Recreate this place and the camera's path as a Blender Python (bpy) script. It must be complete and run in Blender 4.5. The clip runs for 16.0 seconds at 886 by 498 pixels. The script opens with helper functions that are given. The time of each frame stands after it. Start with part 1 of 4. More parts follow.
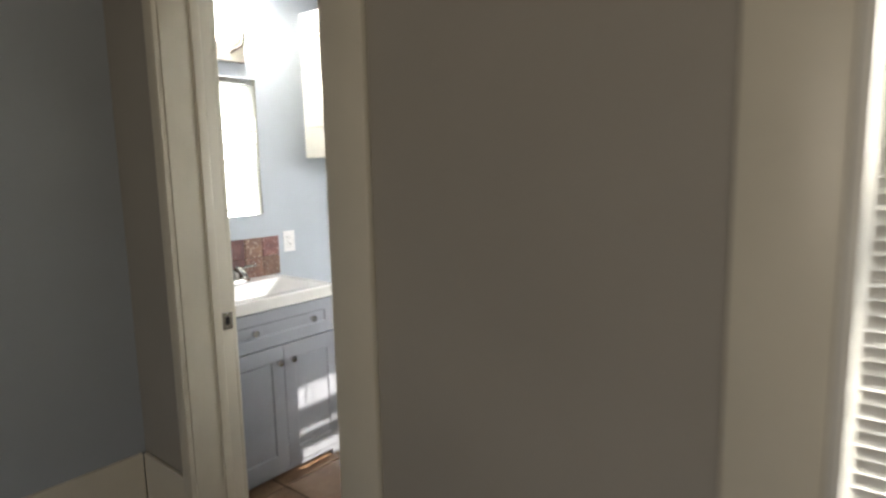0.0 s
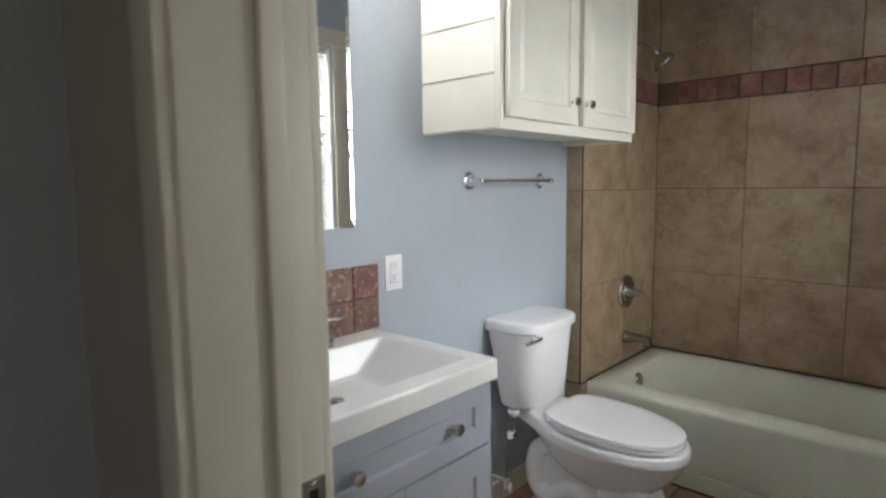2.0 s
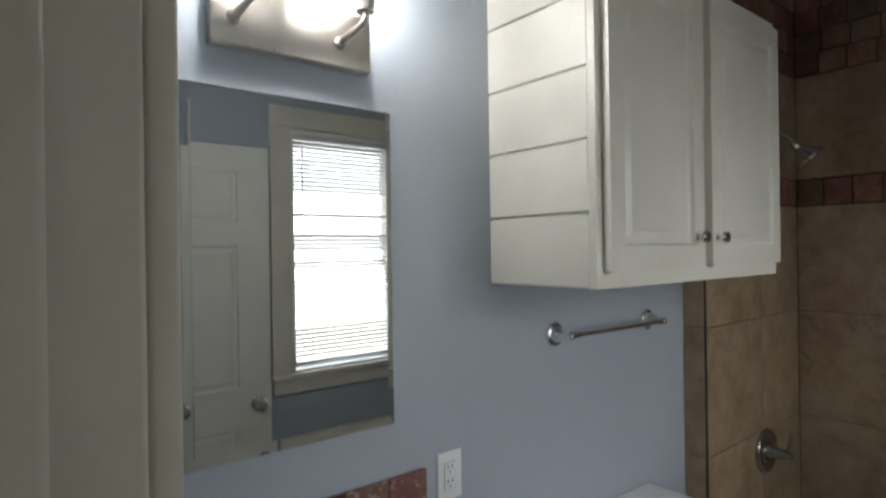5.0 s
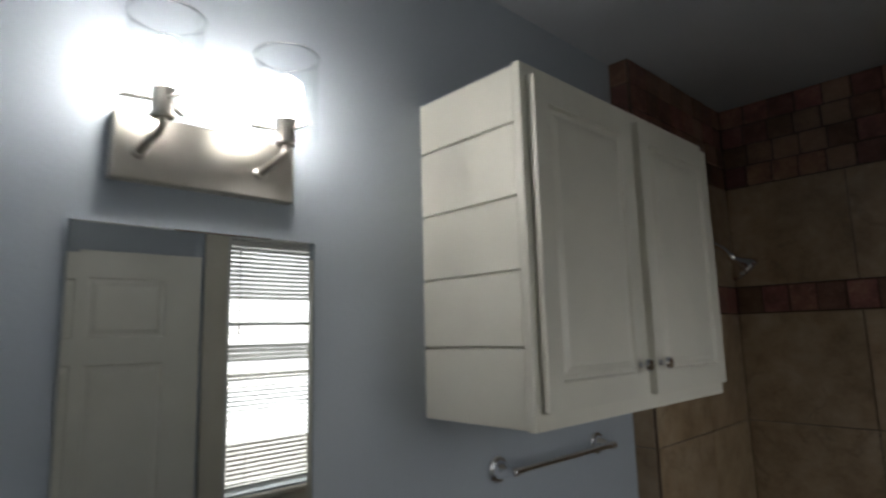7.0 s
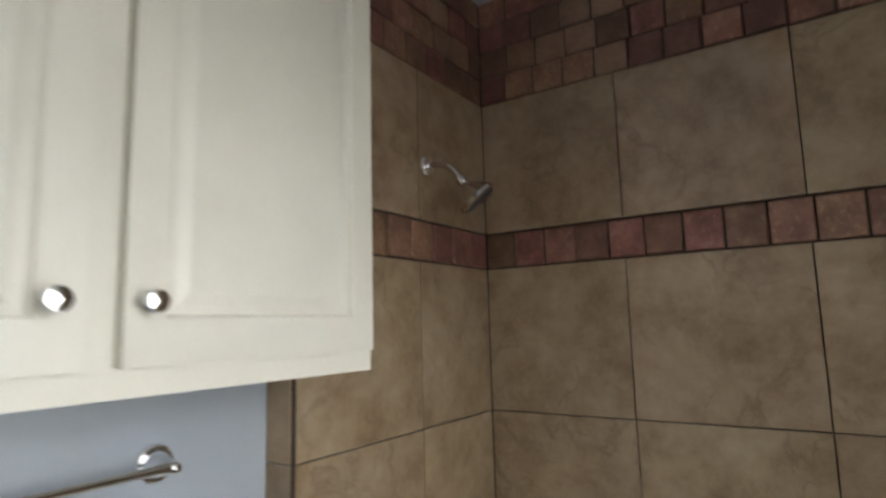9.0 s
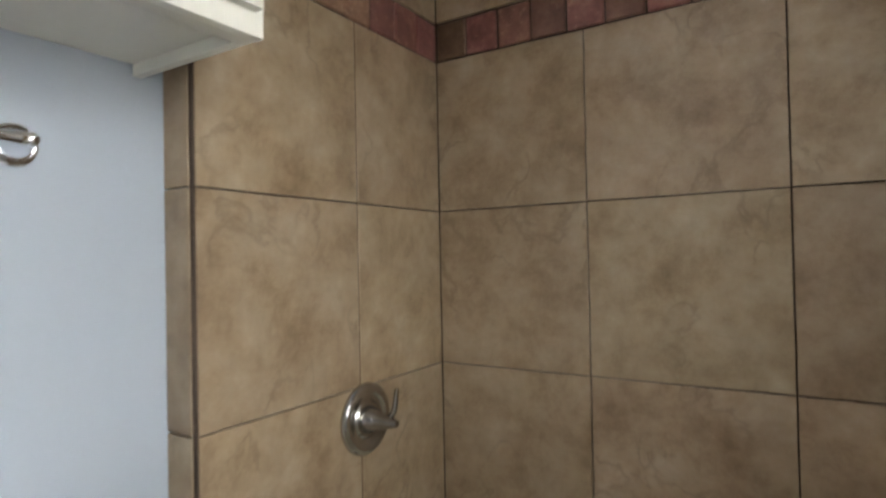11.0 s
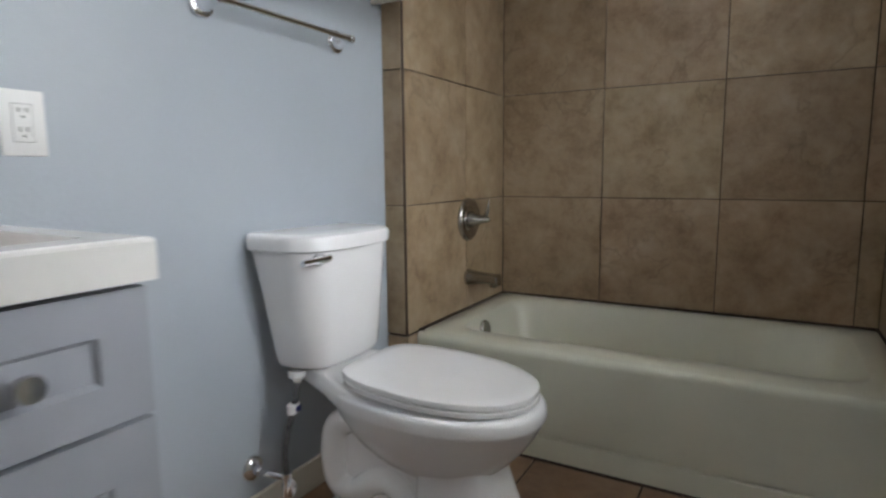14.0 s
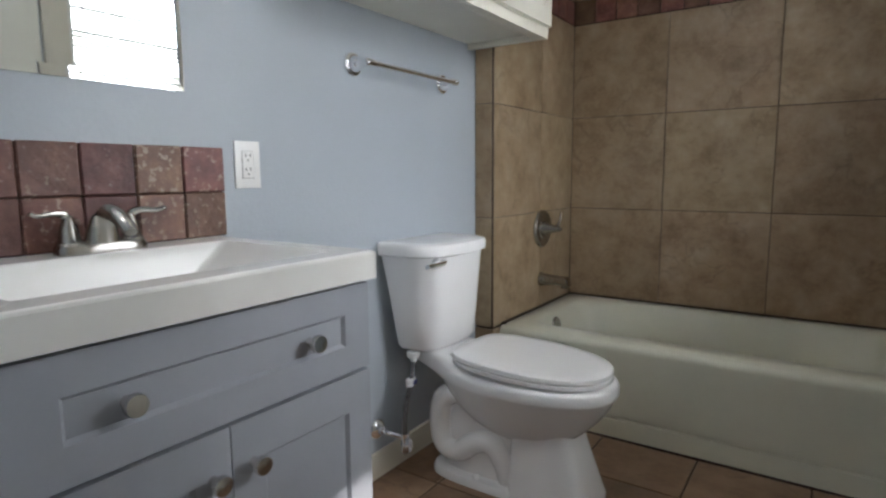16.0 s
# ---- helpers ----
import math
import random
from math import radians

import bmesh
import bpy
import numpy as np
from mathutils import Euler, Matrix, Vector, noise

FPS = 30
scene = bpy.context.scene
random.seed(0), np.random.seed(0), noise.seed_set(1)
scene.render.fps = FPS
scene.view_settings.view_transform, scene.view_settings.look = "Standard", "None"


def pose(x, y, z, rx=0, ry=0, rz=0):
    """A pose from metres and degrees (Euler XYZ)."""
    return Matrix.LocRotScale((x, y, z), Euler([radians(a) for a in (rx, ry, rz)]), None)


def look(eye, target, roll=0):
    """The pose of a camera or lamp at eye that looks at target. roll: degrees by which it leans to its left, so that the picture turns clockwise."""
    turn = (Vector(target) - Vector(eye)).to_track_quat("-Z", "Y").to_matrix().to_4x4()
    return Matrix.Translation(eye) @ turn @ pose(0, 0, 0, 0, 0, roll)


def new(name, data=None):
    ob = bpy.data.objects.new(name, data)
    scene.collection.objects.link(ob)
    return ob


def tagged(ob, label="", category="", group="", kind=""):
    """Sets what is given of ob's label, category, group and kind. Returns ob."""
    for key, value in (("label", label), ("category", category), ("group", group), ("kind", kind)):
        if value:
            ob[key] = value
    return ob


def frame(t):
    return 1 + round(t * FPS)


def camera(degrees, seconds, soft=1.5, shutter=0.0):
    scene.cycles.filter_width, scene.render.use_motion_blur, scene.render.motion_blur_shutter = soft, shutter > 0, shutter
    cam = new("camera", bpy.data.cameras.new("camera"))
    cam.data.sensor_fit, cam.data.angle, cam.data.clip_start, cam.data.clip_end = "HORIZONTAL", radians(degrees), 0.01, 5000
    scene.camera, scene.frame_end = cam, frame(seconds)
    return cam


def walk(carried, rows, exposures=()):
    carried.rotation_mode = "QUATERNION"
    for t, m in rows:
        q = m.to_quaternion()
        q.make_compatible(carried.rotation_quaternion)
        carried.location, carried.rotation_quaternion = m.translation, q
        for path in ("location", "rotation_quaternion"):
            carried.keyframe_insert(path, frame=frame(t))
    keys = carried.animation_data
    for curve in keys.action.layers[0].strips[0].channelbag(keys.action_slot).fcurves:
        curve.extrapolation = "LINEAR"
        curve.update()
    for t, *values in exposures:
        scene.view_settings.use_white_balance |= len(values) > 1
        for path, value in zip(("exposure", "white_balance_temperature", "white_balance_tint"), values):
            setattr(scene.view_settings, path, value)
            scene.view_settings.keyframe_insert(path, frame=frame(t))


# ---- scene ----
cam = camera(75.6, 16.0, soft=2.3, shutter=0.5)
PATH = [
    (0, (0.602, 1.549, 1.428), (-0.633, 3.099, 1.157), -1.2),
    (0.5, (0.216, 1.73, 1.401), (-1.081, 3.233, 1.161), -0.6),
    (1, (-0.119, 1.921, 1.398), (-1.466, 3.383, 1.18), -1.3),
    (1.5, (-0.458, 2.04, 1.369), (-1.801, 3.506, 1.156), -0.8),
    (2, (-0.647, 2.216, 1.341), (-1.99, 3.682, 1.123), -0.7),
    (2.5, (-0.764, 2.474, 1.279), (-2.134, 3.912, 1.047), -1.0),
    (3, (-0.824, 2.571, 1.216), (-2.276, 3.925, 0.973), -0.8),
    (3.5, (-0.883, 2.585, 1.282), (-2.4, 3.861, 1.015), -0.4),
    (4, (-0.919, 2.591, 1.416), (-2.47, 3.83, 1.175), -0.6),
    (4.5, (-0.942, 2.6, 1.521), (-2.507, 3.839, 1.396), -1.1),
    (4.7, (-0.951, 2.606, 1.558), (-2.514, 3.852, 1.485), -1.0),
    (6.8, (-0.981, 2.657, 1.723), (-2.45, 3.983, 2.013), -1.6),
    (7, (-0.974, 2.706, 1.71), (-2.415, 4.061, 2.008), -1.5),
    (7.5, (-0.951, 2.932, 1.695), (-2.276, 4.403, 1.982), -1.6),
    (8, (-0.929, 3.212, 1.679), (-2.155, 4.767, 1.963), -1.6),
    (8.5, (-0.953, 3.468, 1.643), (-2.112, 5.074, 1.923), -1.6),
    (9, (-1.012, 3.756, 1.59), (-2.113, 5.405, 1.853), -1.5),
    (9.5, (-1.033, 3.953, 1.497), (-2.109, 5.623, 1.728), -1.5),
    (10, (-1.027, 4.07, 1.381), (-2.108, 5.742, 1.568), -1.4),
    (10.2, (-1.021, 4.085, 1.33), (-2.104, 5.759, 1.485), -1.4),
    (12.3, (-0.971, 3.467, 1.091), (-1.991, 5.182, 0.958), -0.6),
    (12.5, (-0.937, 3.397, 1.092), (-1.952, 5.114, 0.944), -0.7),
    (13, (-0.86, 3.257, 1.032), (-1.886, 4.965, 0.865), -0.6),
    (13.5, (-0.845, 3.152, 0.975), (-1.859, 4.86, 0.739), -0.4),
    (14, (-0.87, 2.947, 0.966), (-1.848, 4.672, 0.704), -0.5),
    (14.5, (-0.87, 2.712, 0.997), (-1.848, 4.437, 0.738), -0.5),
    (15, (-0.863, 2.617, 1.019), (-1.851, 4.336, 0.756), -0.5),
    (15.5, (-0.833, 2.577, 1.027), (-1.863, 4.271, 0.768), -0.6),
    (16, (-0.817, 2.564, 1.033), (-1.932, 4.204, 0.775), -0.4),
]
EXPOSURES = [(0, 1.22, 6850, 10), (0.5, 1.26, 6900, 10), (1, 1.06, 6900, 10), (1.5, 0.80, 6950, 10), (2, 0.66, 6500, 10), (2.5, 0.24, 6000, 10), (3, 0.0, 6000, 10),
             (3.5, -0.18, 6050, 10), (4, -0.27, 6150, 10), (4.7, -0.40, 6350, 10), (6.8, -1.22, 6550, 10), (7, -1.30, 6600, 10), (7.5, -1.03, 6950, 10), (8, -0.30, 7000, 10),
             (8.5, 0.21, 6650, 10), (9, 0.60, 6650, 10), (9.5, 0.84, 6700, 10), (10, 1.03, 6700, 10), (10.2, 1.03, 6700, 10), (12.3, 0.84, 6450, 10), (13, 0.66, 6400, 10),
             (14, 0.56, 6450, 10), (15, 0.54, 6450, 10), (16, 0.50, 6400, 10)]
walk(cam, [(t, look(eye, target, roll)) for t, eye, target, roll in PATH], EXPOSURES)

# ---- world and light ----
SUN_WAY = Vector((-1.0, -0.60, -1.355)).normalized()
world = bpy.data.worlds.new("sky")
scene.world = world
world.use_nodes = True
wn = world.node_tree.nodes
sky = wn.new("ShaderNodeTexSky")
sky.sky_type = "NISHITA"
sky.sun_disc = False
sky.sun_elevation = math.asin(-SUN_WAY.z)
sky.sun_rotation = math.atan2(-SUN_WAY.x, -SUN_WAY.y)
world.node_tree.links.new(sky.outputs[0], wn["Background"].inputs[0])
wn["Background"].inputs[1].default_value = 0.12


def lamp(name, kind, energy, color, m):
    data = bpy.data.lights.new(name, kind)
    data.energy, data.color = energy, color
    ob = new(name, data)
    ob.matrix_world = m
    return ob


sun = lamp("sun", "SUN", 5.0, (1.0, 0.95, 0.88), look((6, 4, 9), Vector((6, 4, 9)) + SUN_WAY))
sun.data.angle = radians(0.5)
day = lamp("window_daylight", "AREA", 73.0, (0.94, 0.97, 1.0), look((0.05, 4.15, 1.75), (-1.9, 4.10, 1.05)))
day.data.shape, day.data.size, day.data.size_y = "RECTANGLE", 2.30, 1.35
hall_day = lamp("hall_window_daylight", "AREA", 6.0, (0.95, 0.97, 1.0), look((1.02, 2.72, 1.45), (1.02, 0.0, 1.3)))
hall_day.data.shape, hall_day.data.size, hall_day.data.size_y = "RECTANGLE", 0.80, 1.35
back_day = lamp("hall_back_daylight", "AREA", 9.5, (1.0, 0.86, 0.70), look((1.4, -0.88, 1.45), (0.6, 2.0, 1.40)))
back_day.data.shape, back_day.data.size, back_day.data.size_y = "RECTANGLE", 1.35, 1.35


# ---- materials ----
def material(name, color, rough=0.5, metal=0.0, vary=0.06, scale=3.0, fine=60.0, bump=0.05, dark=None, spread=0.0, coat=0.0, emit=0.0, spec=0.5):
    """Two scales of variation on a base colour: soft clouds, and a fine grain that also drives relief and gloss."""
    m = bpy.data.materials.new(name)
    m.use_nodes = True
    nt = m.node_tree
    N, L = nt.nodes, nt.links
    b = N["Principled BSDF"]
    b.inputs["Metallic"].default_value = metal
    b.inputs["Coat Weight"].default_value = coat
    b.inputs["Coat Roughness"].default_value = 0.08
    b.inputs["Specular IOR Level"].default_value = spec
    tc = N.new("ShaderNodeTexCoord")
    info = N.new("ShaderNodeObjectInfo")
    off = N.new("ShaderNodeVectorMath")
    off.operation = "SCALE"
    off.inputs[0].default_value = (37.0, 91.0, 53.0)
    L.new(info.outputs["Random"], off.inputs["Scale"])
    add = N.new("ShaderNodeVectorMath")
    L.new(tc.outputs["Object"], add.inputs[0])
    L.new(off.outputs[0], add.inputs[1])
    big = N.new("ShaderNodeTexNoise")
    big.inputs["Scale"].default_value = scale
    big.inputs["Detail"].default_value = 6
    small = N.new("ShaderNodeTexNoise")
    small.inputs["Scale"].default_value = fine
    small.inputs["Detail"].default_value = 6
    for n in (big, small):
        L.new(add.outputs[0], n.inputs["Vector"])
    ramp = N.new("ShaderNodeValToRGB")
    low = dark or [c * (1 - vary * 2) for c in color]
    high = [min(1.0, c * (1 + vary)) for c in color]
    ramp.color_ramp.elements[0].position, ramp.color_ramp.elements[1].position = 0.32, 0.68
    ramp.color_ramp.elements[0].color = (*low, 1)
    ramp.color_ramp.elements[1].color = (*high, 1)
    L.new(big.outputs["Fac"], ramp.inputs[0])
    hsv = N.new("ShaderNodeHueSaturation")
    L.new(ramp.outputs[0], hsv.inputs["Color"])
    val = N.new("ShaderNodeMapRange")
    val.inputs["To Min"].default_value, val.inputs["To Max"].default_value = 1 - spread, 1 + spread
    L.new(info.outputs["Random"], val.inputs["Value"])
    grain = N.new("ShaderNodeMath")
    grain.operation = "MULTIPLY_ADD"
    grain.inputs[1].default_value, grain.inputs[2].default_value = vary, 1 - vary / 2
    L.new(small.outputs["Fac"], grain.inputs[0])
    mul = N.new("ShaderNodeMath")
    mul.operation = "MULTIPLY"
    L.new(val.outputs[0], mul.inputs[0])
    L.new(grain.outputs[0], mul.inputs[1])
    L.new(mul.outputs[0], hsv.inputs["Value"])
    L.new(hsv.outputs[0], b.inputs["Base Color"])
    rr = N.new("ShaderNodeMapRange")
    rr.inputs["To Min"].default_value, rr.inputs["To Max"].default_value = max(0.02, rough * 0.8), min(1.0, rough * 1.2)
    L.new(big.outputs["Fac"], rr.inputs["Value"])
    L.new(rr.outputs[0], b.inputs["Roughness"])
    if bump:
        bp = N.new("ShaderNodeBump")
        bp.inputs["Strength"].default_value = bump
        bp.inputs["Distance"].default_value = 0.004
        L.new(small.outputs["Fac"], bp.inputs["Height"])
        L.new(bp.outputs[0], b.inputs["Normal"])
    if emit:
        b.inputs["Emission Color"].default_value = (1.0, 0.98, 0.95, 1)
        b.inputs["Emission Strength"].default_value = emit
    return m


def stone(name, colors, rough, scale, spread, vein, fleck=None, relief=0.25, hue=0.0, amount=0.3, grainy=0.12, fine=45.0, speck=38.0, uneven=0.0):
    """Mottled tile: clouds in several tones, thin veins, optional pale flecks, each piece its own cut."""
    m = material(name, colors[1], rough, fine=fine, vary=grainy, spread=spread, bump=relief, scale=scale)
    nt = m.node_tree
    N, L = nt.nodes, nt.links
    ramp = next(n for n in N if n.type == "VALTORGB")
    ramp.color_ramp.elements[0].position, ramp.color_ramp.elements[1].position = 0.30, 0.70
    ramp.color_ramp.elements[0].color = (*colors[0], 1)
    ramp.color_ramp.elements[1].color = (*colors[2], 1)
    e = ramp.color_ramp.elements.new(0.5)
    e.color = (*colors[1], 1)
    add = next(n for n in N if n.type == "VECT_MATH" and n.operation == "ADD")
    big = ramp.inputs[0].links[0].from_node
    big.inputs["Distortion"].default_value = 0.12
    big.inputs["Detail"].default_value = 10
    big.inputs["Roughness"].default_value = 0.68
    hsv = next(n for n in N if n.type == "HUE_SAT")
    if hue:
        white = N.new("ShaderNodeTexWhiteNoise")
        white.noise_dimensions = "1D"
        L.new(next(n for n in N if n.type == "OBJECT_INFO").outputs["Random"], white.inputs["W"])
        hr = N.new("ShaderNodeMapRange")
        hr.inputs["To Min"].default_value, hr.inputs["To Max"].default_value = 0.5 - hue, 0.5 + hue
        L.new(white.outputs["Value"], hr.inputs["Value"])
        L.new(hr.outputs[0], hsv.inputs["Hue"])
    last = ramp.outputs[0]
    v = N.new("ShaderNodeTexNoise")
    v.inputs["Scale"].default_value, v.inputs["Detail"].default_value, v.inputs["Distortion"].default_value = scale * 0.7, 8, 0.4
    L.new(add.outputs[0], v.inputs["Vector"])
    vr = N.new("ShaderNodeValToRGB")
    vr.color_ramp.elements[0].position, vr.color_ramp.elements[1].position = 0.474, 0.526
    vr.color_ramp.elements[0].color = vr.color_ramp.elements[1].color = (0, 0, 0, 1)
    mid = vr.color_ramp.elements.new(0.5)
    mid.color = (vein, vein, vein, 1)
    L.new(v.outputs["Fac"], vr.inputs[0])
    mx = N.new("ShaderNodeMix")
    mx.data_type = "RGBA"
    patch = N.new("ShaderNodeTexNoise")
    patch.inputs["Scale"].default_value, patch.inputs["Detail"].default_value = scale * 0.55, 2
    L.new(add.outputs[0], patch.inputs["Vector"])
    pr = N.new("ShaderNodeMapRange")
    pr.inputs["From Min"].default_value, pr.inputs["From Max"].default_value = 0.47, 0.60
    L.new(patch.outputs["Fac"], pr.inputs["Value"])
    both = N.new("ShaderNodeMath")
    both.operation = "MULTIPLY"
    L.new(vr.outputs[0], both.inputs[0])
    L.new(pr.outputs[0], both.inputs[1])
    L.new(both.outputs[0], mx.inputs["Factor"])
    L.new(last, mx.inputs["A"])
    mx.inputs["B"].default_value = (*[c * 0.55 for c in colors[0]], 1)
    last = mx.outputs["Result"]
    if fleck:
        f = N.new("ShaderNodeTexNoise")
        f.inputs["Scale"].default_value, f.inputs["Detail"].default_value = speck, 5
        L.new(add.outputs[0], f.inputs["Vector"])
        clump = N.new("ShaderNodeTexNoise")
        clump.inputs["Scale"].default_value, clump.inputs["Detail"].default_value = speck * 0.22, 3
        L.new(add.outputs[0], clump.inputs["Vector"])
        dense = N.new("ShaderNodeMapRange")
        dense.inputs["To Min"].default_value, dense.inputs["To Max"].default_value = -0.10 - uneven, -0.10 + uneven
        L.new(next(n for n in N if n.type == "OBJECT_INFO").outputs["Random"], dense.inputs["Value"])
        gather = N.new("ShaderNodeMath")
        gather.operation = "MULTIPLY_ADD"
        gather.inputs[1].default_value = 0.20
        L.new(clump.outputs["Fac"], gather.inputs[0])
        L.new(dense.outputs[0], gather.inputs[2])
        total = N.new("ShaderNodeMath")
        L.new(f.outputs["Fac"], total.inputs[0])
        L.new(gather.outputs[0], total.inputs[1])
        fr = N.new("ShaderNodeValToRGB")
        fr.color_ramp.elements[0].position, fr.color_ramp.elements[1].position = 0.60, 0.70
        fr.color_ramp.elements[1].color = (amount, amount, amount, 1)
        L.new(total.outputs[0], fr.inputs[0])
        m2 = N.new("ShaderNodeMix")
        m2.data_type = "RGBA"
        L.new(fr.outputs[0], m2.inputs["Factor"])
        L.new(last, m2.inputs["A"])
        m2.inputs["B"].default_value = (*fleck, 1)
        last = m2.outputs["Result"]
    L.new(last, hsv.inputs["Color"])
    return m


WALL = material("blue_grey_wall_paint", (0.42, 0.465, 0.515), 0.42, vary=0.03, scale=1.5, fine=95, bump=0.16)
CEIL = material("ceiling_paint", (0.42, 0.44, 0.47), 0.8, vary=0.04, scale=2, fine=90, bump=0.2)
HALLWALL = material("grey_hall_paint", (0.42, 0.40, 0.365), 0.55, vary=0.05, scale=1.2, fine=120, bump=0.12)
TRIM = material("cream_trim_paint", (0.74, 0.705, 0.61), 0.35, vary=0.03, scale=4, fine=80, bump=0.05)
DOORP = material("white_door_paint", (0.74, 0.73, 0.66), 0.38, vary=0.03, scale=4, fine=80, bump=0.05)
CABP = material("warm_white_cabinet_paint", (0.76, 0.74, 0.655), 0.34, vary=0.03, scale=5, fine=90, bump=0.05)
VANP = material("grey_vanity_paint", (0.36, 0.38, 0.43), 0.45, vary=0.03, scale=6, fine=120, bump=0.04)
TOPM = material("white_cultured_marble", (0.80, 0.795, 0.775), 0.22, vary=0.02, scale=8, fine=50, bump=0.01, coat=0.3)
PORC = material("white_porcelain", (0.83, 0.83, 0.84), 0.14, vary=0.015, scale=5, fine=30, bump=0.01, coat=0.4)
STEEL = material("polished_steel", (0.90, 0.90, 0.92), 0.10, metal=1.0, vary=0.02, scale=20, fine=200, bump=0.01)
SEATM = material("white_seat_plastic", (0.82, 0.82, 0.80), 0.28, vary=0.015, scale=5, fine=40, bump=0.01)
TUBM = material("bone_enamel", (0.70, 0.69, 0.575), 0.30, vary=0.03, scale=3, fine=30, bump=0.015, coat=0.3)
CHROME = material("chrome", (0.86, 0.86, 0.88), 0.07, metal=1.0, vary=0.02, scale=20, fine=200, bump=0.01)
KNOBM = material("polished_nickel_knob", (0.72, 0.70, 0.67), 0.16, metal=1.0, vary=0.05, scale=20, fine=260, bump=0.03)
NICKEL = material("brushed_nickel", (0.43, 0.41, 0.38), 0.24, metal=1.0, vary=0.05, scale=20, fine=260, bump=0.04)
PLATE = material("satin_nickel_plate", (0.62, 0.58, 0.52), 0.30, metal=1.0, vary=0.05, scale=12, fine=260, bump=0.04)
GROUT = material("brown_grout", (0.065, 0.042, 0.029), 0.9, vary=0.15, scale=9, fine=220, bump=0.3)
FGROUT = material("floor_grout", (0.075, 0.050, 0.036), 0.9, vary=0.15, scale=9, fine=220, bump=0.3)
CAULK = material("dark_caulk", (0.050, 0.032, 0.024), 0.6, vary=0.2, scale=30, fine=220, bump=0.2)
TILE = stone("tan_stone_tile", [(0.196, 0.127, 0.071), (0.322, 0.233, 0.146), (0.402, 0.314, 0.218)], 0.34, 7.0, 0.09, 0.34, relief=0.40, hue=0.006, grainy=0.34, fine=24.0)
MOSAIC = stone("red_tumbled_stone", [(0.105, 0.046, 0.032), (0.185, 0.086, 0.060), (0.275, 0.150, 0.105)], 0.5, 13, 0.36, 0.1, fleck=(0.36, 0.22, 0.15), relief=0.5, hue=0.024, amount=0.30, speck=60.0, uneven=0.05)
SPLASH = stone("red_pitted_stone", [(0.080, 0.034, 0.031), (0.150, 0.066, 0.053), (0.235, 0.118, 0.086)], 0.5, 16, 0.32, 0.15, fleck=(0.46, 0.37, 0.32), relief=0.7, hue=0.026, amount=0.50, speck=70.0, uneven=0.075)
PALE = stone("pale_tumbled_stone", [(0.17, 0.098, 0.066), (0.24, 0.145, 0.100), (0.32, 0.21, 0.15)], 0.55, 14, 0.2, 0.3, relief=0.5)
FLOORT = stone("brown_floor_tile", [(0.17, 0.098, 0.058), (0.26, 0.160, 0.098), (0.335, 0.220, 0.142)], 0.38, 6, 0.10, 0.4)
DARKWOOD = material("dark_hall_boards", (0.045, 0.030, 0.022), 0.4, vary=0.25, scale=6, fine=90, bump=0.1)
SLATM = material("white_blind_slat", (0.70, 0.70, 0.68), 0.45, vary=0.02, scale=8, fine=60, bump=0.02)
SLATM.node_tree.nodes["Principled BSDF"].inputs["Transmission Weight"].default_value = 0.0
VINYL = material("white_vinyl_frame", (0.78, 0.78, 0.75), 0.4, vary=0.02, scale=8, fine=60, bump=0.02)
OUTLETM = material("white_outlet_plastic", (0.84, 0.84, 0.83), 0.3, vary=0.01, scale=8, fine=60, bump=0.0)
DARKSLOT = material("dark_slot", (0.02, 0.02, 0.02), 0.6, vary=0.1, bump=0.0)
HOSE = material("grey_braided_hose", (0.16, 0.16, 0.17), 0.4, metal=0.6, vary=0.3, scale=90, fine=500, bump=0.6)
TAG = material("white_paper_tag", (0.75, 0.75, 0.78), 0.7, vary=0.03, bump=0.02)
TAGINK = material("blue_tag_print", (0.05, 0.06, 0.22), 0.6, vary=0.05, bump=0.0)
RUBBER = material("black_strap", (0.015, 0.015, 0.015), 0.5, vary=0.1, bump=0.0)
GROUND = material("pale_yard_ground", (0.24, 0.22, 0.17), 0.95, vary=0.2, scale=0.6, fine=8, bump=0.4)
SIDING = material("pale_outside_siding", (0.6, 0.6, 0.58), 0.7, vary=0.05, scale=1, fine=20, bump=0.1)
BULBM = material("lit_bulb", (0.9, 0.9, 0.88), 0.4, vary=0.0, bump=0.0, emit=170.0)
MIRRORM = bpy.data.materials.new("mirror_silver")
MIRRORM.use_nodes = True
mb = MIRRORM.node_tree.nodes["Principled BSDF"]
mb.inputs["Base Color"].default_value = (0.86, 0.88, 0.87, 1)
mb.inputs["Metallic"].default_value, mb.inputs["Roughness"].default_value = 1.0, 0.015
GLASS = bpy.data.materials.new("clear_glass")
GLASS.use_nodes = True
gb = GLASS.node_tree.nodes["Principled BSDF"]
gb.inputs["Base Color"].default_value = (1, 1, 1, 1)
gb.inputs["Transmission Weight"].default_value, gb.inputs["Roughness"].default_value, gb.inputs["IOR"].default_value = 1.0, 0.01, 1.45

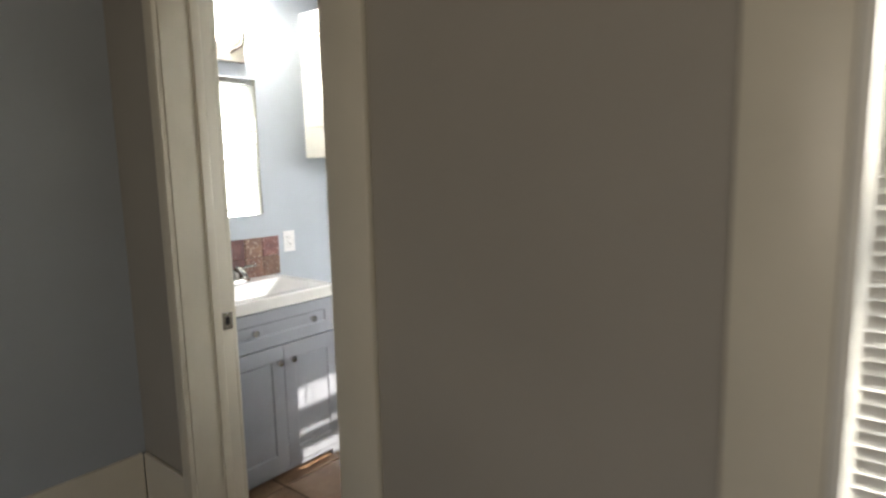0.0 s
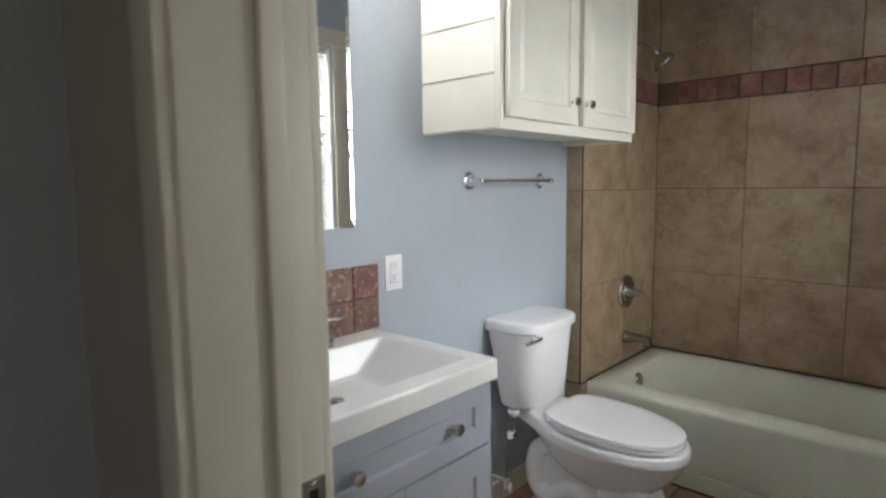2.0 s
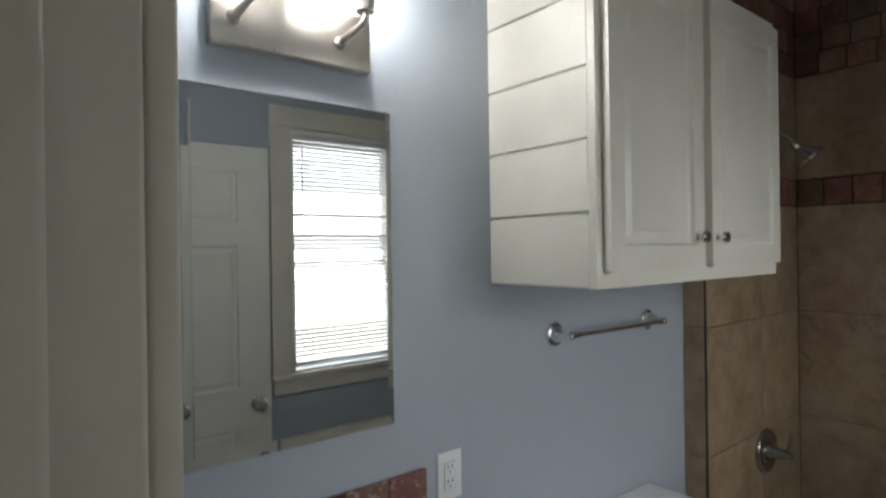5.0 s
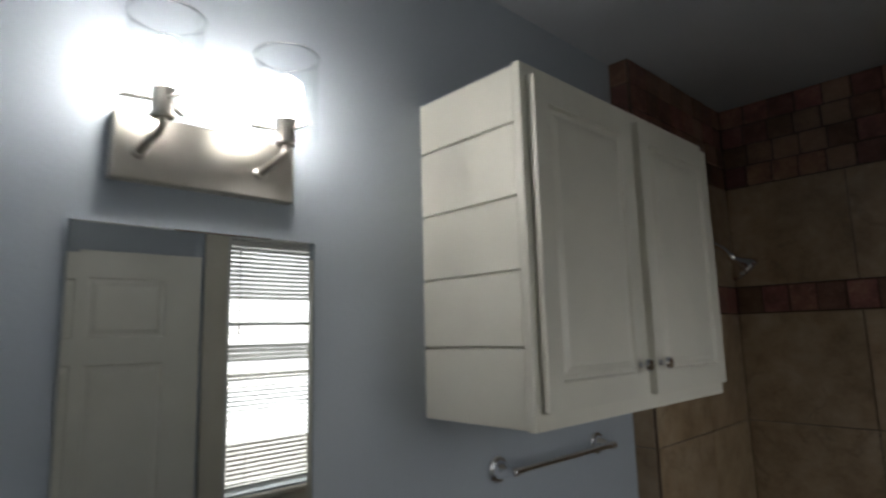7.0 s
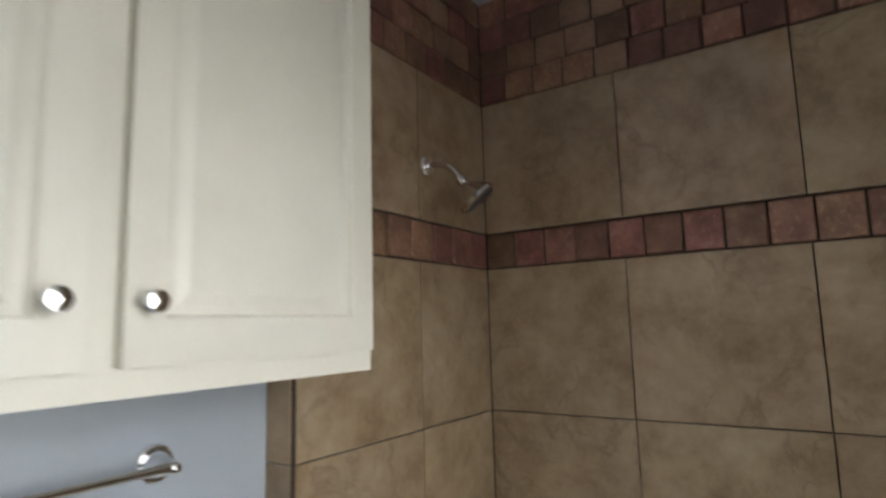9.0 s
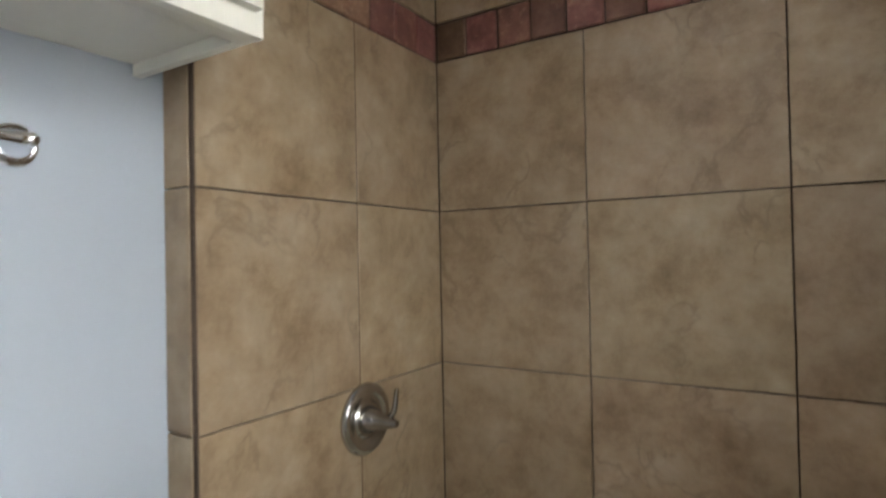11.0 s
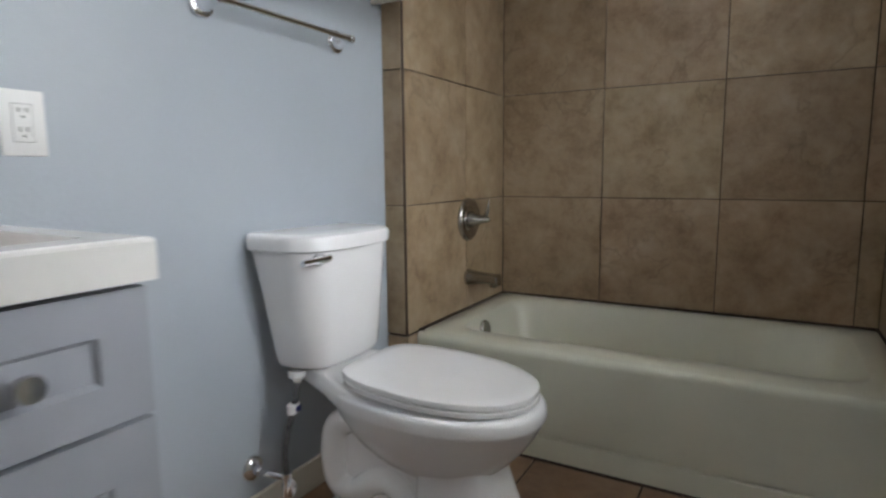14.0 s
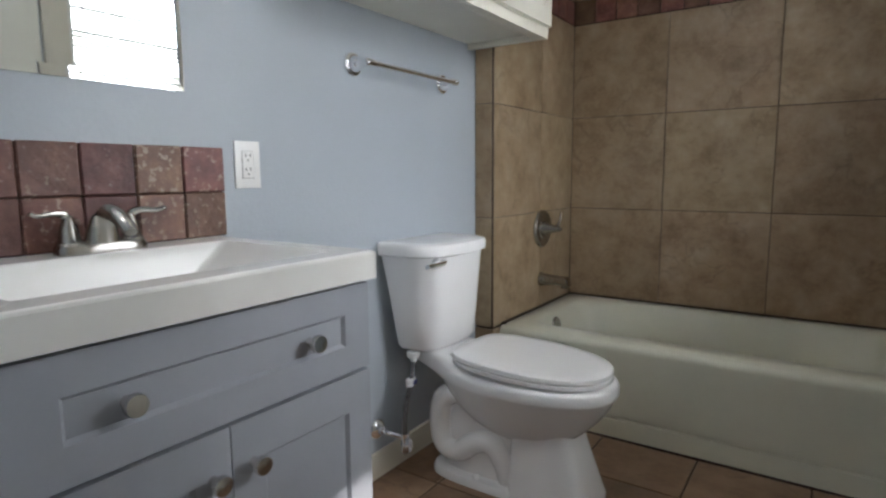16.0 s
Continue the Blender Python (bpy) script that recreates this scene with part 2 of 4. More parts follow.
THIN = bpy.data.materials.new("thin_clear_glass")
THIN.use_nodes = True
tn = THIN.node_tree
clear, gloss, edge, blend = tn.nodes.new("ShaderNodeBsdfTransparent"), tn.nodes.new("ShaderNodeBsdfGlossy"), tn.nodes.new("ShaderNodeFresnel"), tn.nodes.new("ShaderNodeMixShader")
clear.inputs["Color"].default_value = (0.985, 0.99, 0.99, 1)
gloss.inputs["Roughness"].default_value = 0.03
edge.inputs["IOR"].default_value = 1.25
faint = tn.nodes.new("ShaderNodeMath")
faint.operation = "MULTIPLY"
faint.inputs[1].default_value = 0.14
for a, b in ((edge.outputs[0], faint.inputs[0]), (faint.outputs[0], blend.inputs[0]), (clear.outputs[0], blend.inputs[1]), (gloss.outputs[0], blend.inputs[2]), (blend.outputs[0], tn.nodes["Material Output"].inputs[0])):
    tn.links.new(a, b)


# ---- mesh helpers ----
def box(bm, x0, x1, y0, y1, z0, z1, bevel=0.0, seg=2):
    r = bmesh.ops.create_cube(bm, size=1.0, matrix=Matrix.Translation(((x0 + x1) / 2, (y0 + y1) / 2, (z0 + z1) / 2)) @ Matrix.Diagonal((x1 - x0, y1 - y0, z1 - z0, 1)))
    if bevel:
        es = {e for v in r["verts"] for e in v.link_edges}
        bmesh.ops.bevel(bm, geom=list(es), offset=bevel, segments=seg, profile=0.5, affect="EDGES")
    return bm


def B(*a, **k):
    return box(bmesh.new(), *a, **k)


def loft(bm, rings, start=True, end=True):
    vs = [[bm.verts.new(p) for p in ring] for ring in rings]
    n = len(vs[0])
    for a, b in zip(vs, vs[1:]):
        for i in range(n):
            bm.faces.new((a[i], a[(i + 1) % n], b[(i + 1) % n], b[i]))
    if start:
        bm.faces.new(vs[0][::-1])
    if end:
        bm.faces.new(vs[-1])
    bmesh.ops.recalc_face_normals(bm, faces=bm.faces[:])
    return bm


def domed(rings, rise=0.001):
    """Adds rings that shrink to the middle of the last one, so that a wide cap shades evenly."""
    last = [Vector(p) for p in rings[-1]]
    c = sum(last, Vector()) / len(last)
    return rings + [[p.lerp(c, f) + Vector((0, 0, rise * g)) for p in last] for f, g in ((0.15, 0.4), (0.4, 0.75), (0.7, 0.95), (0.92, 1.0))]


def oval(cx, cy, z, rx, ry, n=40, power=2.0, rx2=None):
    """A ring round (cx, cy): a superellipse; rx2 is the half length towards +x."""
    out = []
    for i in range(n):
        a = 2 * math.pi * i / n
        c, s = math.cos(a), math.sin(a)
        r = rx2 if rx2 is not None and c > 0 else rx
        out.append((cx + r * math.copysign(abs(c) ** (2 / power), c), cy + ry * math.copysign(abs(s) ** (2 / power), s), z))
    return out


def lathe(bm, profile, m, n=28, caps=True):
    """profile: (radius, height) pairs turned round the z axis, then moved by m."""
    loft(bm, [[m @ Vector((max(r, 1e-4) * math.cos(2 * math.pi * i / n), max(r, 1e-4) * math.sin(2 * math.pi * i / n), h)) for i in range(n)] for r, h in profile], caps, caps)
    return bm


def tube(bm, points, radius, n=12, flat=1.0):
    """A round bar along a smoothed line of points; radius may be one for each point."""
    pts = [Vector(p) for p in points]
    rad = radius if isinstance(radius, (list, tuple)) else [radius] * len(pts)
    fine, fr = [], []
    for i in range(len(pts) - 1):
        p0, p1, p2, p3 = pts[max(i - 1, 0)], pts[i], pts[i + 1], pts[min(i + 2, len(pts) - 1)]
        steps = 1 if len(pts) == 2 else 6
        for k in range(steps):
            t = k / steps
            fine.append(0.5 * (2 * p1 + (p2 - p0) * t + (2 * p0 - 5 * p1 + 4 * p2 - p3) * t * t + (3 * p1 - p0 - 3 * p2 + p3) * t ** 3))
            fr.append(rad[i] * (1 - t) + rad[i + 1] * t)
    fine.append(pts[-1])
    fr.append(rad[-1])
    rings, side = [], None
    for i, p in enumerate(fine):
        d = (fine[min(i + 1, len(fine) - 1)] - fine[max(i - 1, 0)]).normalized()
        if side is None:
            side = d.orthogonal().normalized()
        side = (side - d * side.dot(d)).normalized()
        up = d.cross(side)
        rings.append([p + (side * math.cos(2 * math.pi * j / n) + up * math.sin(2 * math.pi * j / n) * flat) * fr[i] for j in range(n)])
    return loft(bm, rings)


def to_mesh(name, bm, mat, smooth=True, angle=38):
    me = bpy.data.meshes.new(name)
    if smooth:
        for f in bm.faces:
            f.smooth = True
        for e in bm.edges:
            e.smooth = len(e.link_faces) == 2 and e.calc_face_angle(0) < radians(angle)
    bm.to_mesh(me)
    bm.free()
    me.materials.append(mat)
    return me


def part(name, bm, mat, parent, label="", smooth=True, angle=38):
    ob = new(name, to_mesh(name, bm, mat, smooth, angle))
    ob.parent = parent
    if parent.type == "EMPTY":
        ob.matrix_parent_inverse = Matrix.Translation(-parent.location)
    return tagged(ob, label)


def thing(name, base, label, category, group="", kind=""):
    ob = new(name)
    ob.empty_display_size = 0.1
    ob.location = base
    return tagged(ob, label, category, group, kind)


def structure(name, bm, mat, label, category, smooth=False):
    return tagged(new(name, to_mesh(name, bm, mat, smooth)), label, category, kind="structure")


PIECES = {}


def piece(name, size, mat, parent, at, bevel=0.0013, turn=None):
    """A tile, plank or slat that shares its mesh with all of the same size and material."""
    key = (name, tuple(round(s, 4) for s in size), mat.name)
    if key not in PIECES:
        a, b, c = [s / 2 for s in size]
        PIECES[key] = to_mesh(name, B(-a, a, -b, b, -c, c, bevel=bevel, seg=1), mat, False)
    ob = new(name, PIECES[key])
    ob.parent = parent
    if parent.type == "EMPTY":
        ob.matrix_parent_inverse = Matrix.Translation(-parent.location)
    ob.location = at
    if turn:
        ob.rotation_euler = turn
    return ob


# ---- the plan ----
XW, XE = -2.03, -0.415          # painted walls behind the vanity and opposite
YD, YH = 2.703, 2.500             # door wall: bathroom face, hall face
TX0, TX1, TY = -1.945, -0.500, 5.417   # tiled faces of the tub alcove
YT = 4.585                      # where the tiled alcove begins
ZC = 2.715                      # ceiling
Z0 = 0.020                      # finished floor
DX0, DX1, DZ = -1.315, -0.508, 2.09     # door opening
WY0, WY1, WZ0, WZ1 = 3.80, 4.46, 1.01, 2.21   # bathroom window opening
HX0, HX1, HZ0, HZ1 = 0.55, 1.44, 0.70, 2.20   # hall window opening

# ---- setting ----
structure("wall_west", B(XW - 0.15, XW, YH - 0.0, TY + 0.15, 0, ZC), WALL, "smooth blue-grey painted bathroom wall behind the vanity", "wall")
bm = bmesh.new()
box(bm, XE, XE + 0.15, YD, WY0, 0, ZC)
box(bm, XE, XE + 0.15, WY1, TY + 0.15, 0, ZC)
box(bm, XE, XE + 0.15, WY0, WY1, 0, WZ0)
box(bm, XE, XE + 0.15, WY0, WY1, WZ1, ZC)
structure("wall_east", bm, WALL, "smooth blue-grey painted outer wall with a window opening", "wall")
structure("wall_north", B(XW, XE, TY + 0.012, TY + 0.15, 0, ZC), GROUT, "dark-grouted wall behind the tub, tiled in tan stone", "wall")
bm = bmesh.new()
box(bm, XW, DX0 - 0.02, YH + 0.1, YD, 0, ZC)
box(bm, DX1 + 0.02, XE + 0.15, YH + 0.1, YD, 0, ZC)
box(bm, DX0 - 0.02, DX1 + 0.02, YH + 0.1, YD, DZ + 0.02, ZC)
structure("wall_south", bm, WALL, "blue-grey painted bathroom wall round the doorway", "wall")
bm = bmesh.new()
box(bm, -1.72, DX0 - 0.02, YH, YH + 0.1, 0, ZC)
box(bm, DX0 - 0.02, DX1 + 0.02, YH, YH + 0.1, DZ + 0.02, ZC)
box(bm, DX1 + 0.02, HX0, YH, YH + 0.1, 0, ZC)
box(bm, HX0, HX1, YH, YH + 0.1, 0, HZ0)
box(bm, HX0, HX1, YH, YH + 0.1, HZ1, ZC)
box(bm, HX1, 2.2, YH, YH + 0.1, 0, ZC)
structure("hall_wall_north", bm, HALLWALL, "grey painted hall wall with a doorway and a window", "wall")
bm = bmesh.new()
box(bm, XE + 0.15, HX0, YH + 0.1, YD, 0, ZC)
box(bm, HX0, HX1, YH + 0.1, YD, 0, HZ0)
box(bm, HX0, HX1, YH + 0.1, YD, HZ1, ZC)
box(bm, HX1, 2.2, YH + 0.1, YD, 0, ZC)
structure("outer_siding", bm, SIDING, "pale painted outer face of the hall wall", "wall")
structure("hall_wall_west", B(-2.01, -1.72, -0.8, YH, 0, ZC), WALL, "blue-grey painted side wall of the hall", "wall")
bm = bmesh.new()
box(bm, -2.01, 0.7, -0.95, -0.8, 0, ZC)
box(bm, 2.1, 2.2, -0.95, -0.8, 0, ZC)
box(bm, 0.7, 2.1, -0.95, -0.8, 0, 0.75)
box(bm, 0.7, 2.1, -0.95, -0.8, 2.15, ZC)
structure("hall_wall_south", bm, HALLWALL, "plain grey end wall of the hall with a window opening", "wall")
structure("hall_wall_east", B(2.2, 2.35, -0.95, YD, 0, ZC), HALLWALL, "plain grey side wall of the hall", "wall")
structure("ceiling", B(XW - 0.15, XE + 0.15, YD, TY + 0.15, ZC, ZC + 0.1), CEIL, "matt grey painted bathroom ceiling", "ceiling")
structure("hall_ceiling", B(-2.01, 2.35, -0.95, YD, ZC + 0.001, ZC + 0.1), CEIL, "matt grey painted hall ceiling", "ceiling")
floor = structure("floor", B(XW, XE, YD - 0.03, 4.68, -0.10, Z0 - 0.004), FGROUT, "brown tiled bathroom floor with dark grout", "floor")
hall_floor = structure("hall_floor", B(-1.72, 2.2, -0.8, YD - 0.03, -0.10, Z0 - 0.008), DARKWOOD, "dark wooden hall floor boards", "floor")
structure("ground", B(-60, 60, -60, 60, -0.9, -0.6), GROUND, "pale dry yard ground outside the house", "ground")

# furred-out end walls of the alcove
end_w = structure("alcove_wall_west", B(XW, TX0 - 0.008, YT + 0.008, TY + 0.012, 0, ZC), GROUT, "furred-out shower wall with the tub taps, tiled in tan stone", "wall")
end_e = structure("alcove_wall_east", B(TX1 + 0.008, XE, YT + 0.008, TY + 0.012, 0, ZC), GROUT, "furred-out end wall of the shower, tiled in tan stone", "wall")


# ---- doorway ----
frame_ob = thing("door_frame", (DX0, YH, 0), "cream painted door frame with flat casings", "door frame", kind="structure")
for x0, x1, nm in ((DX0 - 0.02, DX0, "jamb"), (DX1, DX1 + 0.02, "jamb")):
    part(nm, B(x0, x1, YH - 0.003, 2.684, Z0 - 0.028, DZ, bevel=0.004, seg=3), TRIM, frame_ob)
for x0, x1 in ((DX0 - 0.075, DX0 - 0.007), (DX1 + 0.007, XE - 0.002)):
    part("casing", B(x0, x1, 2.6845, YD + 0.0015, Z0, DZ + 0.004, bevel=0.004, seg=3), TRIM, frame_ob)
part("head_jamb", B(DX0 - 0.02, DX1 + 0.02, YH - 0.003, YD + 0.003, DZ, DZ + 0.02, bevel=0.002), TRIM, frame_ob)
for x0, x1 in ((DX0 + 0.0005, DX0 + 0.012), (DX1 - 0.012, DX1 - 0.0005)):
    part("door_stop", B(x0, x1, YH + 0.102, YH + 0.137, Z0, DZ, bevel=0.005, seg=3), TRIM, frame_ob)
part("door_stop", B(DX0 + 0.012, DX1 - 0.012, YH + 0.102, YH + 0.137, DZ - 0.012, DZ - 0.0005, bevel=0.003), TRIM, frame_ob)
CL, CR = 0.068, 0.146
for x0, x1 in ((DX0 - CL, DX0 - 0.006), (DX1 + 0.004, DX1 + CR)):
    part("casing", B(x0, x1, YH - 0.020, YH - 0.0005, Z0 - 0.028, DZ + 0.006, bevel=0.004), TRIM, frame_ob)
part("head_casing", B(DX0 - CL, DX1 + CR, YH - 0.022, YH - 0.0005, DZ + 0.0065, DZ + 0.13, bevel=0.004), TRIM, frame_ob)
strike = part("strike_plate", B(DX0 - 0.001, DX0 + 0.0025, 2.643, 2.682, 0.862, 0.926, bevel=0.001), NICKEL, frame_ob, "brushed nickel strike plate")
part("latch_hole", B(DX0 + 0.0015, DX0 + 0.0032, 2.654, 2.670, 0.880, 0.910), DARKSLOT, strike)
for z in (0.869, 0.919):
    part("screw", lathe(bmesh.new(), [(0.0001, 0), (0.0035, 0), (0.0025, 0.0008), (0.0001, 0.001)], pose(DX0 + 0.0025, 2.662, z, 0, 90, 0), 10), CHROME, strike)
structure("threshold", B(DX0, DX1, YD - 0.055, YD + 0.01, Z0 - 0.008, Z0 + 0.006, bevel=0.003), DARKWOOD, "dark wooden threshold strip under the door", "threshold")

# open six-panel door
HINGE = Vector((DX1 - 0.030, 2.716, 0.032))
DW, DH, DT = 0.902, 2.035, 0.035
SWING = pose(0, 0, 0, 0, 0, 91.2)
door = thing("door", HINGE, "white six-panel door standing open against the wall", "door")


def panelled(bm, w, h, t, holes, y0=0.0, depth=0.008, raised=True):
    """A slab in x (width), y (thickness) and z (height) with moulded panels sunk in both faces."""
    xs = sorted({0.0, w, *[v for a in holes for v in a[:2]]})
    zs = sorted({0.0, h, *[v for a in holes for v in a[2:]]})
    for i in range(len(xs) - 1):
        for j in range(len(zs) - 1):
            cx, cz = (xs[i] + xs[i + 1]) / 2, (zs[j] + zs[j + 1]) / 2
            if not any(a < cx < b and c < cz < d for a, b, c, d in holes):
                box(bm, xs[i], xs[i + 1], y0, y0 + t, zs[j], zs[j + 1])
    for a, b, c, d in holes:
        rings = []
        for inset, y in ((0, 0), (0.006, depth), (0.016, depth), (0.032 if raised else 0.0161, depth * 0.25 if raised else depth)):
            rings.append([(a + inset, y0 + y, c + inset), (b - inset, y0 + y, c + inset), (b - inset, y0 + y, d - inset), (a + inset, y0 + y, d - inset)])
        loft(bm, rings, start=False)
        loft(bm, [[(p[0], 2 * y0 + t - p[1], p[2]) for p in r] for r in rings], start=False)
    bmesh.ops.remove_doubles(bm, verts=bm.verts[:], dist=0.0002)
    return bm


cols = ((0.120, 0.398), (0.485, 0.763))
holes = [(a, b, c, d) for a, b in cols for c, d in ((0.22, 0.80), (0.98, 1.60), (1.70, 1.93))]
bm = panelled(bmesh.new(), DW, DH, DT, holes)
bmesh.ops.transform(bm, matrix=Matrix.Translation(HINGE) @ SWING, verts=bm.verts[:])
leaf = part("leaf", bm, DOORP, door, smooth=False)
AT_DOOR = Matrix.Translation(HINGE) @ SWING
for sy in (-1, 1):
    part("knob", lathe(bmesh.new(), [(0.001, 0), (0.032, 0), (0.032, 0.004), (0.014, 0.012), (0.012, 0.03), (0.024, 0.038), (0.028, 0.05), (0.022, 0.062), (0.001, 0.066)] if sy > 0 else [(0.001, 0), (0.030, 0), (0.026, 0.006), (0.013, 0.012), (0.02, 0.03), (0.001, 0.036)], AT_DOOR @ pose(DW - 0.06, DT if sy > 0 else 0.0, 0.90, -90 * sy, 0, 0)), NICKEL, leaf, "brushed nickel door knob")
for z in (0.25, 1.05, 1.85):
    part("hinge", lathe(bmesh.new(), [(0.0001, -0.045), (0.006, -0.045), (0.006, 0.045), (0.0001, 0.045)], AT_DOOR @ pose(-0.006, DT * 0.5, z), 12), NICKEL, leaf, "nickel butt hinge")


# ---- windows with blinds ----
def window(name, along, a0, a1, z0, z1, face, out, casing, label):
    """A double-hung window in a wall. along: 'x' or 'y'; face: the room face; out: the sign of the way out."""
    def P(u0, u1, d0, d1, c0, c1, bevel=0.003):
        d0, d1 = sorted((face + out * d0, face + out * d1))
        return B(d0, d1, u0, u1, c0, c1, bevel=bevel) if along == "y" else B(u0, u1, d0, d1, c0, c1, bevel=bevel)
    w = thing(name, (face, a0, z0) if along == "y" else (a0, face, z0), label, "window", kind="structure")
    for u0, u1 in ((a0 - casing, a0 - 0.004), (a1 + 0.004, a1 + casing)):
        part("casing", P(u0, u1, -0.020, -0.0005, z0 - 0.005, z1 + 0.004), TRIM, w)
    part("head_casing", P(a0 - casing, a1 + casing, -0.022, -0.0005, z1 + 0.0045, z1 + 0.105), TRIM, w)
    part("sill", P(a0 - casing - 0.01, a1 + casing + 0.008, -0.045, 0.10, z0 - 0.028, z0 - 0.0055, 0.005), TRIM, w)
    part("apron", P(a0 - casing + 0.005, a1 + casing - 0.005, -0.018, -0.0005, z0 - 0.105, z0 - 0.0285), TRIM, w)
    for u0, u1 in ((a0, a0 + 0.018), (a1 - 0.018, a1)):
        part("jamb_liner", P(u0, u1, 0.0, 0.145, z0 - 0.005, z1, 0.001), VINYL, w)
    part("head_liner", P(a0 + 0.018, a1 - 0.018, 0.0, 0.145, z1 - 0.018, z1, 0.001), VINYL, w)
    zm = z0 + (z1 - z0) * (0.437 if along == "y" else 0.485)
    for c0, c1, d in ((z0, zm + 0.018, 0.075), (zm - 0.018, z1 - 0.018, 0.108)):
        s = part("sash", P(a0 + 0.018, a0 + 0.055, d, d + 0.03, c0, c1), VINYL, w, "white vinyl sash")
        part("sash_stile", P(a1 - 0.055, a1 - 0.018, d, d + 0.03, c0, c1), VINYL, s)
        part("sash_rail", P(a0 + 0.055, a1 - 0.055, d, d + 0.03, c0, c0 + 0.036), VINYL, s)
        part("sash_rail", P(a0 + 0.055, a1 - 0.055, d, d + 0.03, c1 - 0.036, c1), VINYL, s)
        g = part("pane", P(a0 + 0.050, a1 - 0.050, d + 0.012, d + 0.016, c0 + 0.030, c1 - 0.030, 0), GLASS, s, "clear glass pane", smooth=False)
        g.visible_shadow = False
    return w


def blind(along, a0, a1, z0, z1, face, out, tilt, label, seed):
    """Mini blind. tilt(z) gives the slats' tilt in degrees, the outer edge up."""
    rnd = random.Random(seed)
    mid = face + out * 0.030
    P = (lambda u0, u1, d0, d1, c0, c1, bv=0.002: B(mid + d0, mid + d1, u0, u1, c0, c1, bevel=bv)) if along == "y" else (lambda u0, u1, d0, d1, c0, c1, bv=0.002: B(u0, u1, mid + d0, mid + d1, c0, c1, bevel=bv))
    b = thing("window_blind", (mid, (a0 + a1) / 2, z1) if along == "y" else ((a0 + a1) / 2, mid, z1), label, "blind")
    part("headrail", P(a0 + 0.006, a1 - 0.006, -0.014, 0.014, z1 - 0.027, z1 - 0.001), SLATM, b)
    step, w = 0.0213, 0.0245
    n = int((z1 - z0 - 0.055) / step)
    for i in range(n):
        z = z1 - 0.042 - i * step
        a = radians(tilt(z) + rnd.uniform(-1.5, 1.5)) * out
        at = (mid, (a0 + a1) / 2 + rnd.uniform(-0.001, 0.001), z) if along == "y" else ((a0 + a1) / 2, mid, z)
        size = (w, a1 - a0 - 0.016, 0.0007) if along == "y" else (a1 - a0 - 0.016, w, 0.0007)
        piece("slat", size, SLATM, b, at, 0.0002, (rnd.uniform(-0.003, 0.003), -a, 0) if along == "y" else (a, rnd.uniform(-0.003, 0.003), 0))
    zb = z1 - 0.042 - n * step
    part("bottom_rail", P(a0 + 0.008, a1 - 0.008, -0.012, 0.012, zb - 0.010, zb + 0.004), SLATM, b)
    for f in (0.16, 0.84):
        u = a0 + (a1 - a0) * f
        for d in (-0.0135, 0.0135):
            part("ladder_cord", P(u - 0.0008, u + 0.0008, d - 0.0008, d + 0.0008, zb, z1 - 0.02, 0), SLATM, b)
    p = (mid - out * 0.022, a0 + 0.05, z1 - 0.03) if along == "y" else (a0 + 0.05, mid - out * 0.022, z1 - 0.03)
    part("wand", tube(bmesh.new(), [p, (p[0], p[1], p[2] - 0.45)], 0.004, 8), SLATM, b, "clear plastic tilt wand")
    return b


window("window_1", "y", WY0, WY1, WZ0, WZ1, XE, 1, 0.108, "white double-hung bathroom window with cream casing")
window("window_2", "x", HX0, HX1, HZ0, HZ1, YH, 1, 0.14, "white double-hung hall window with wide cream casing")


def bath_tilt(z):
    if z > 1.915 or 1.770 < z < 1.798 or 1.60 < z < 1.70:
        return 53
    return 16


blind("y", WY0 + 0.018, WY1 - 0.018, WZ0, WZ1 - 0.018, XE, 1, bath_tilt, "white mini blind with uneven slats in the bathroom window", 3)
blind("x", HX0 + 0.018, HX1 - 0.018, HZ0, HZ1 - 0.018, YH, 1, lambda z: -72, "white mini blind half closed in the hall window", 5)

# baseboards
for nm, a in (("baseboard_1", (XW, XW + 0.014, 3.382, YT - 0.002, Z0, 0.112)), ("hall_baseboard_1", (-1.72, -1.702, -0.8, YH - 0.018, Z0 - 0.008, 0.330)), ("hall_baseboard_2", (-1.702, DX0 - CL, YH - 0.018, YH, Z0 - 0.008, 0.330)), ("hall_baseboard_3", (DX1 + CR, 2.2, YH - 0.018, YH, Z0 - 0.008, 0.330)), ("baseboard_2", (XE - 0.014, XE, YD, YT - 0.002, Z0, 0.112))):
    structure(nm, B(*a, bevel=0.004), TRIM, "cream painted baseboard along the wall", "baseboard")


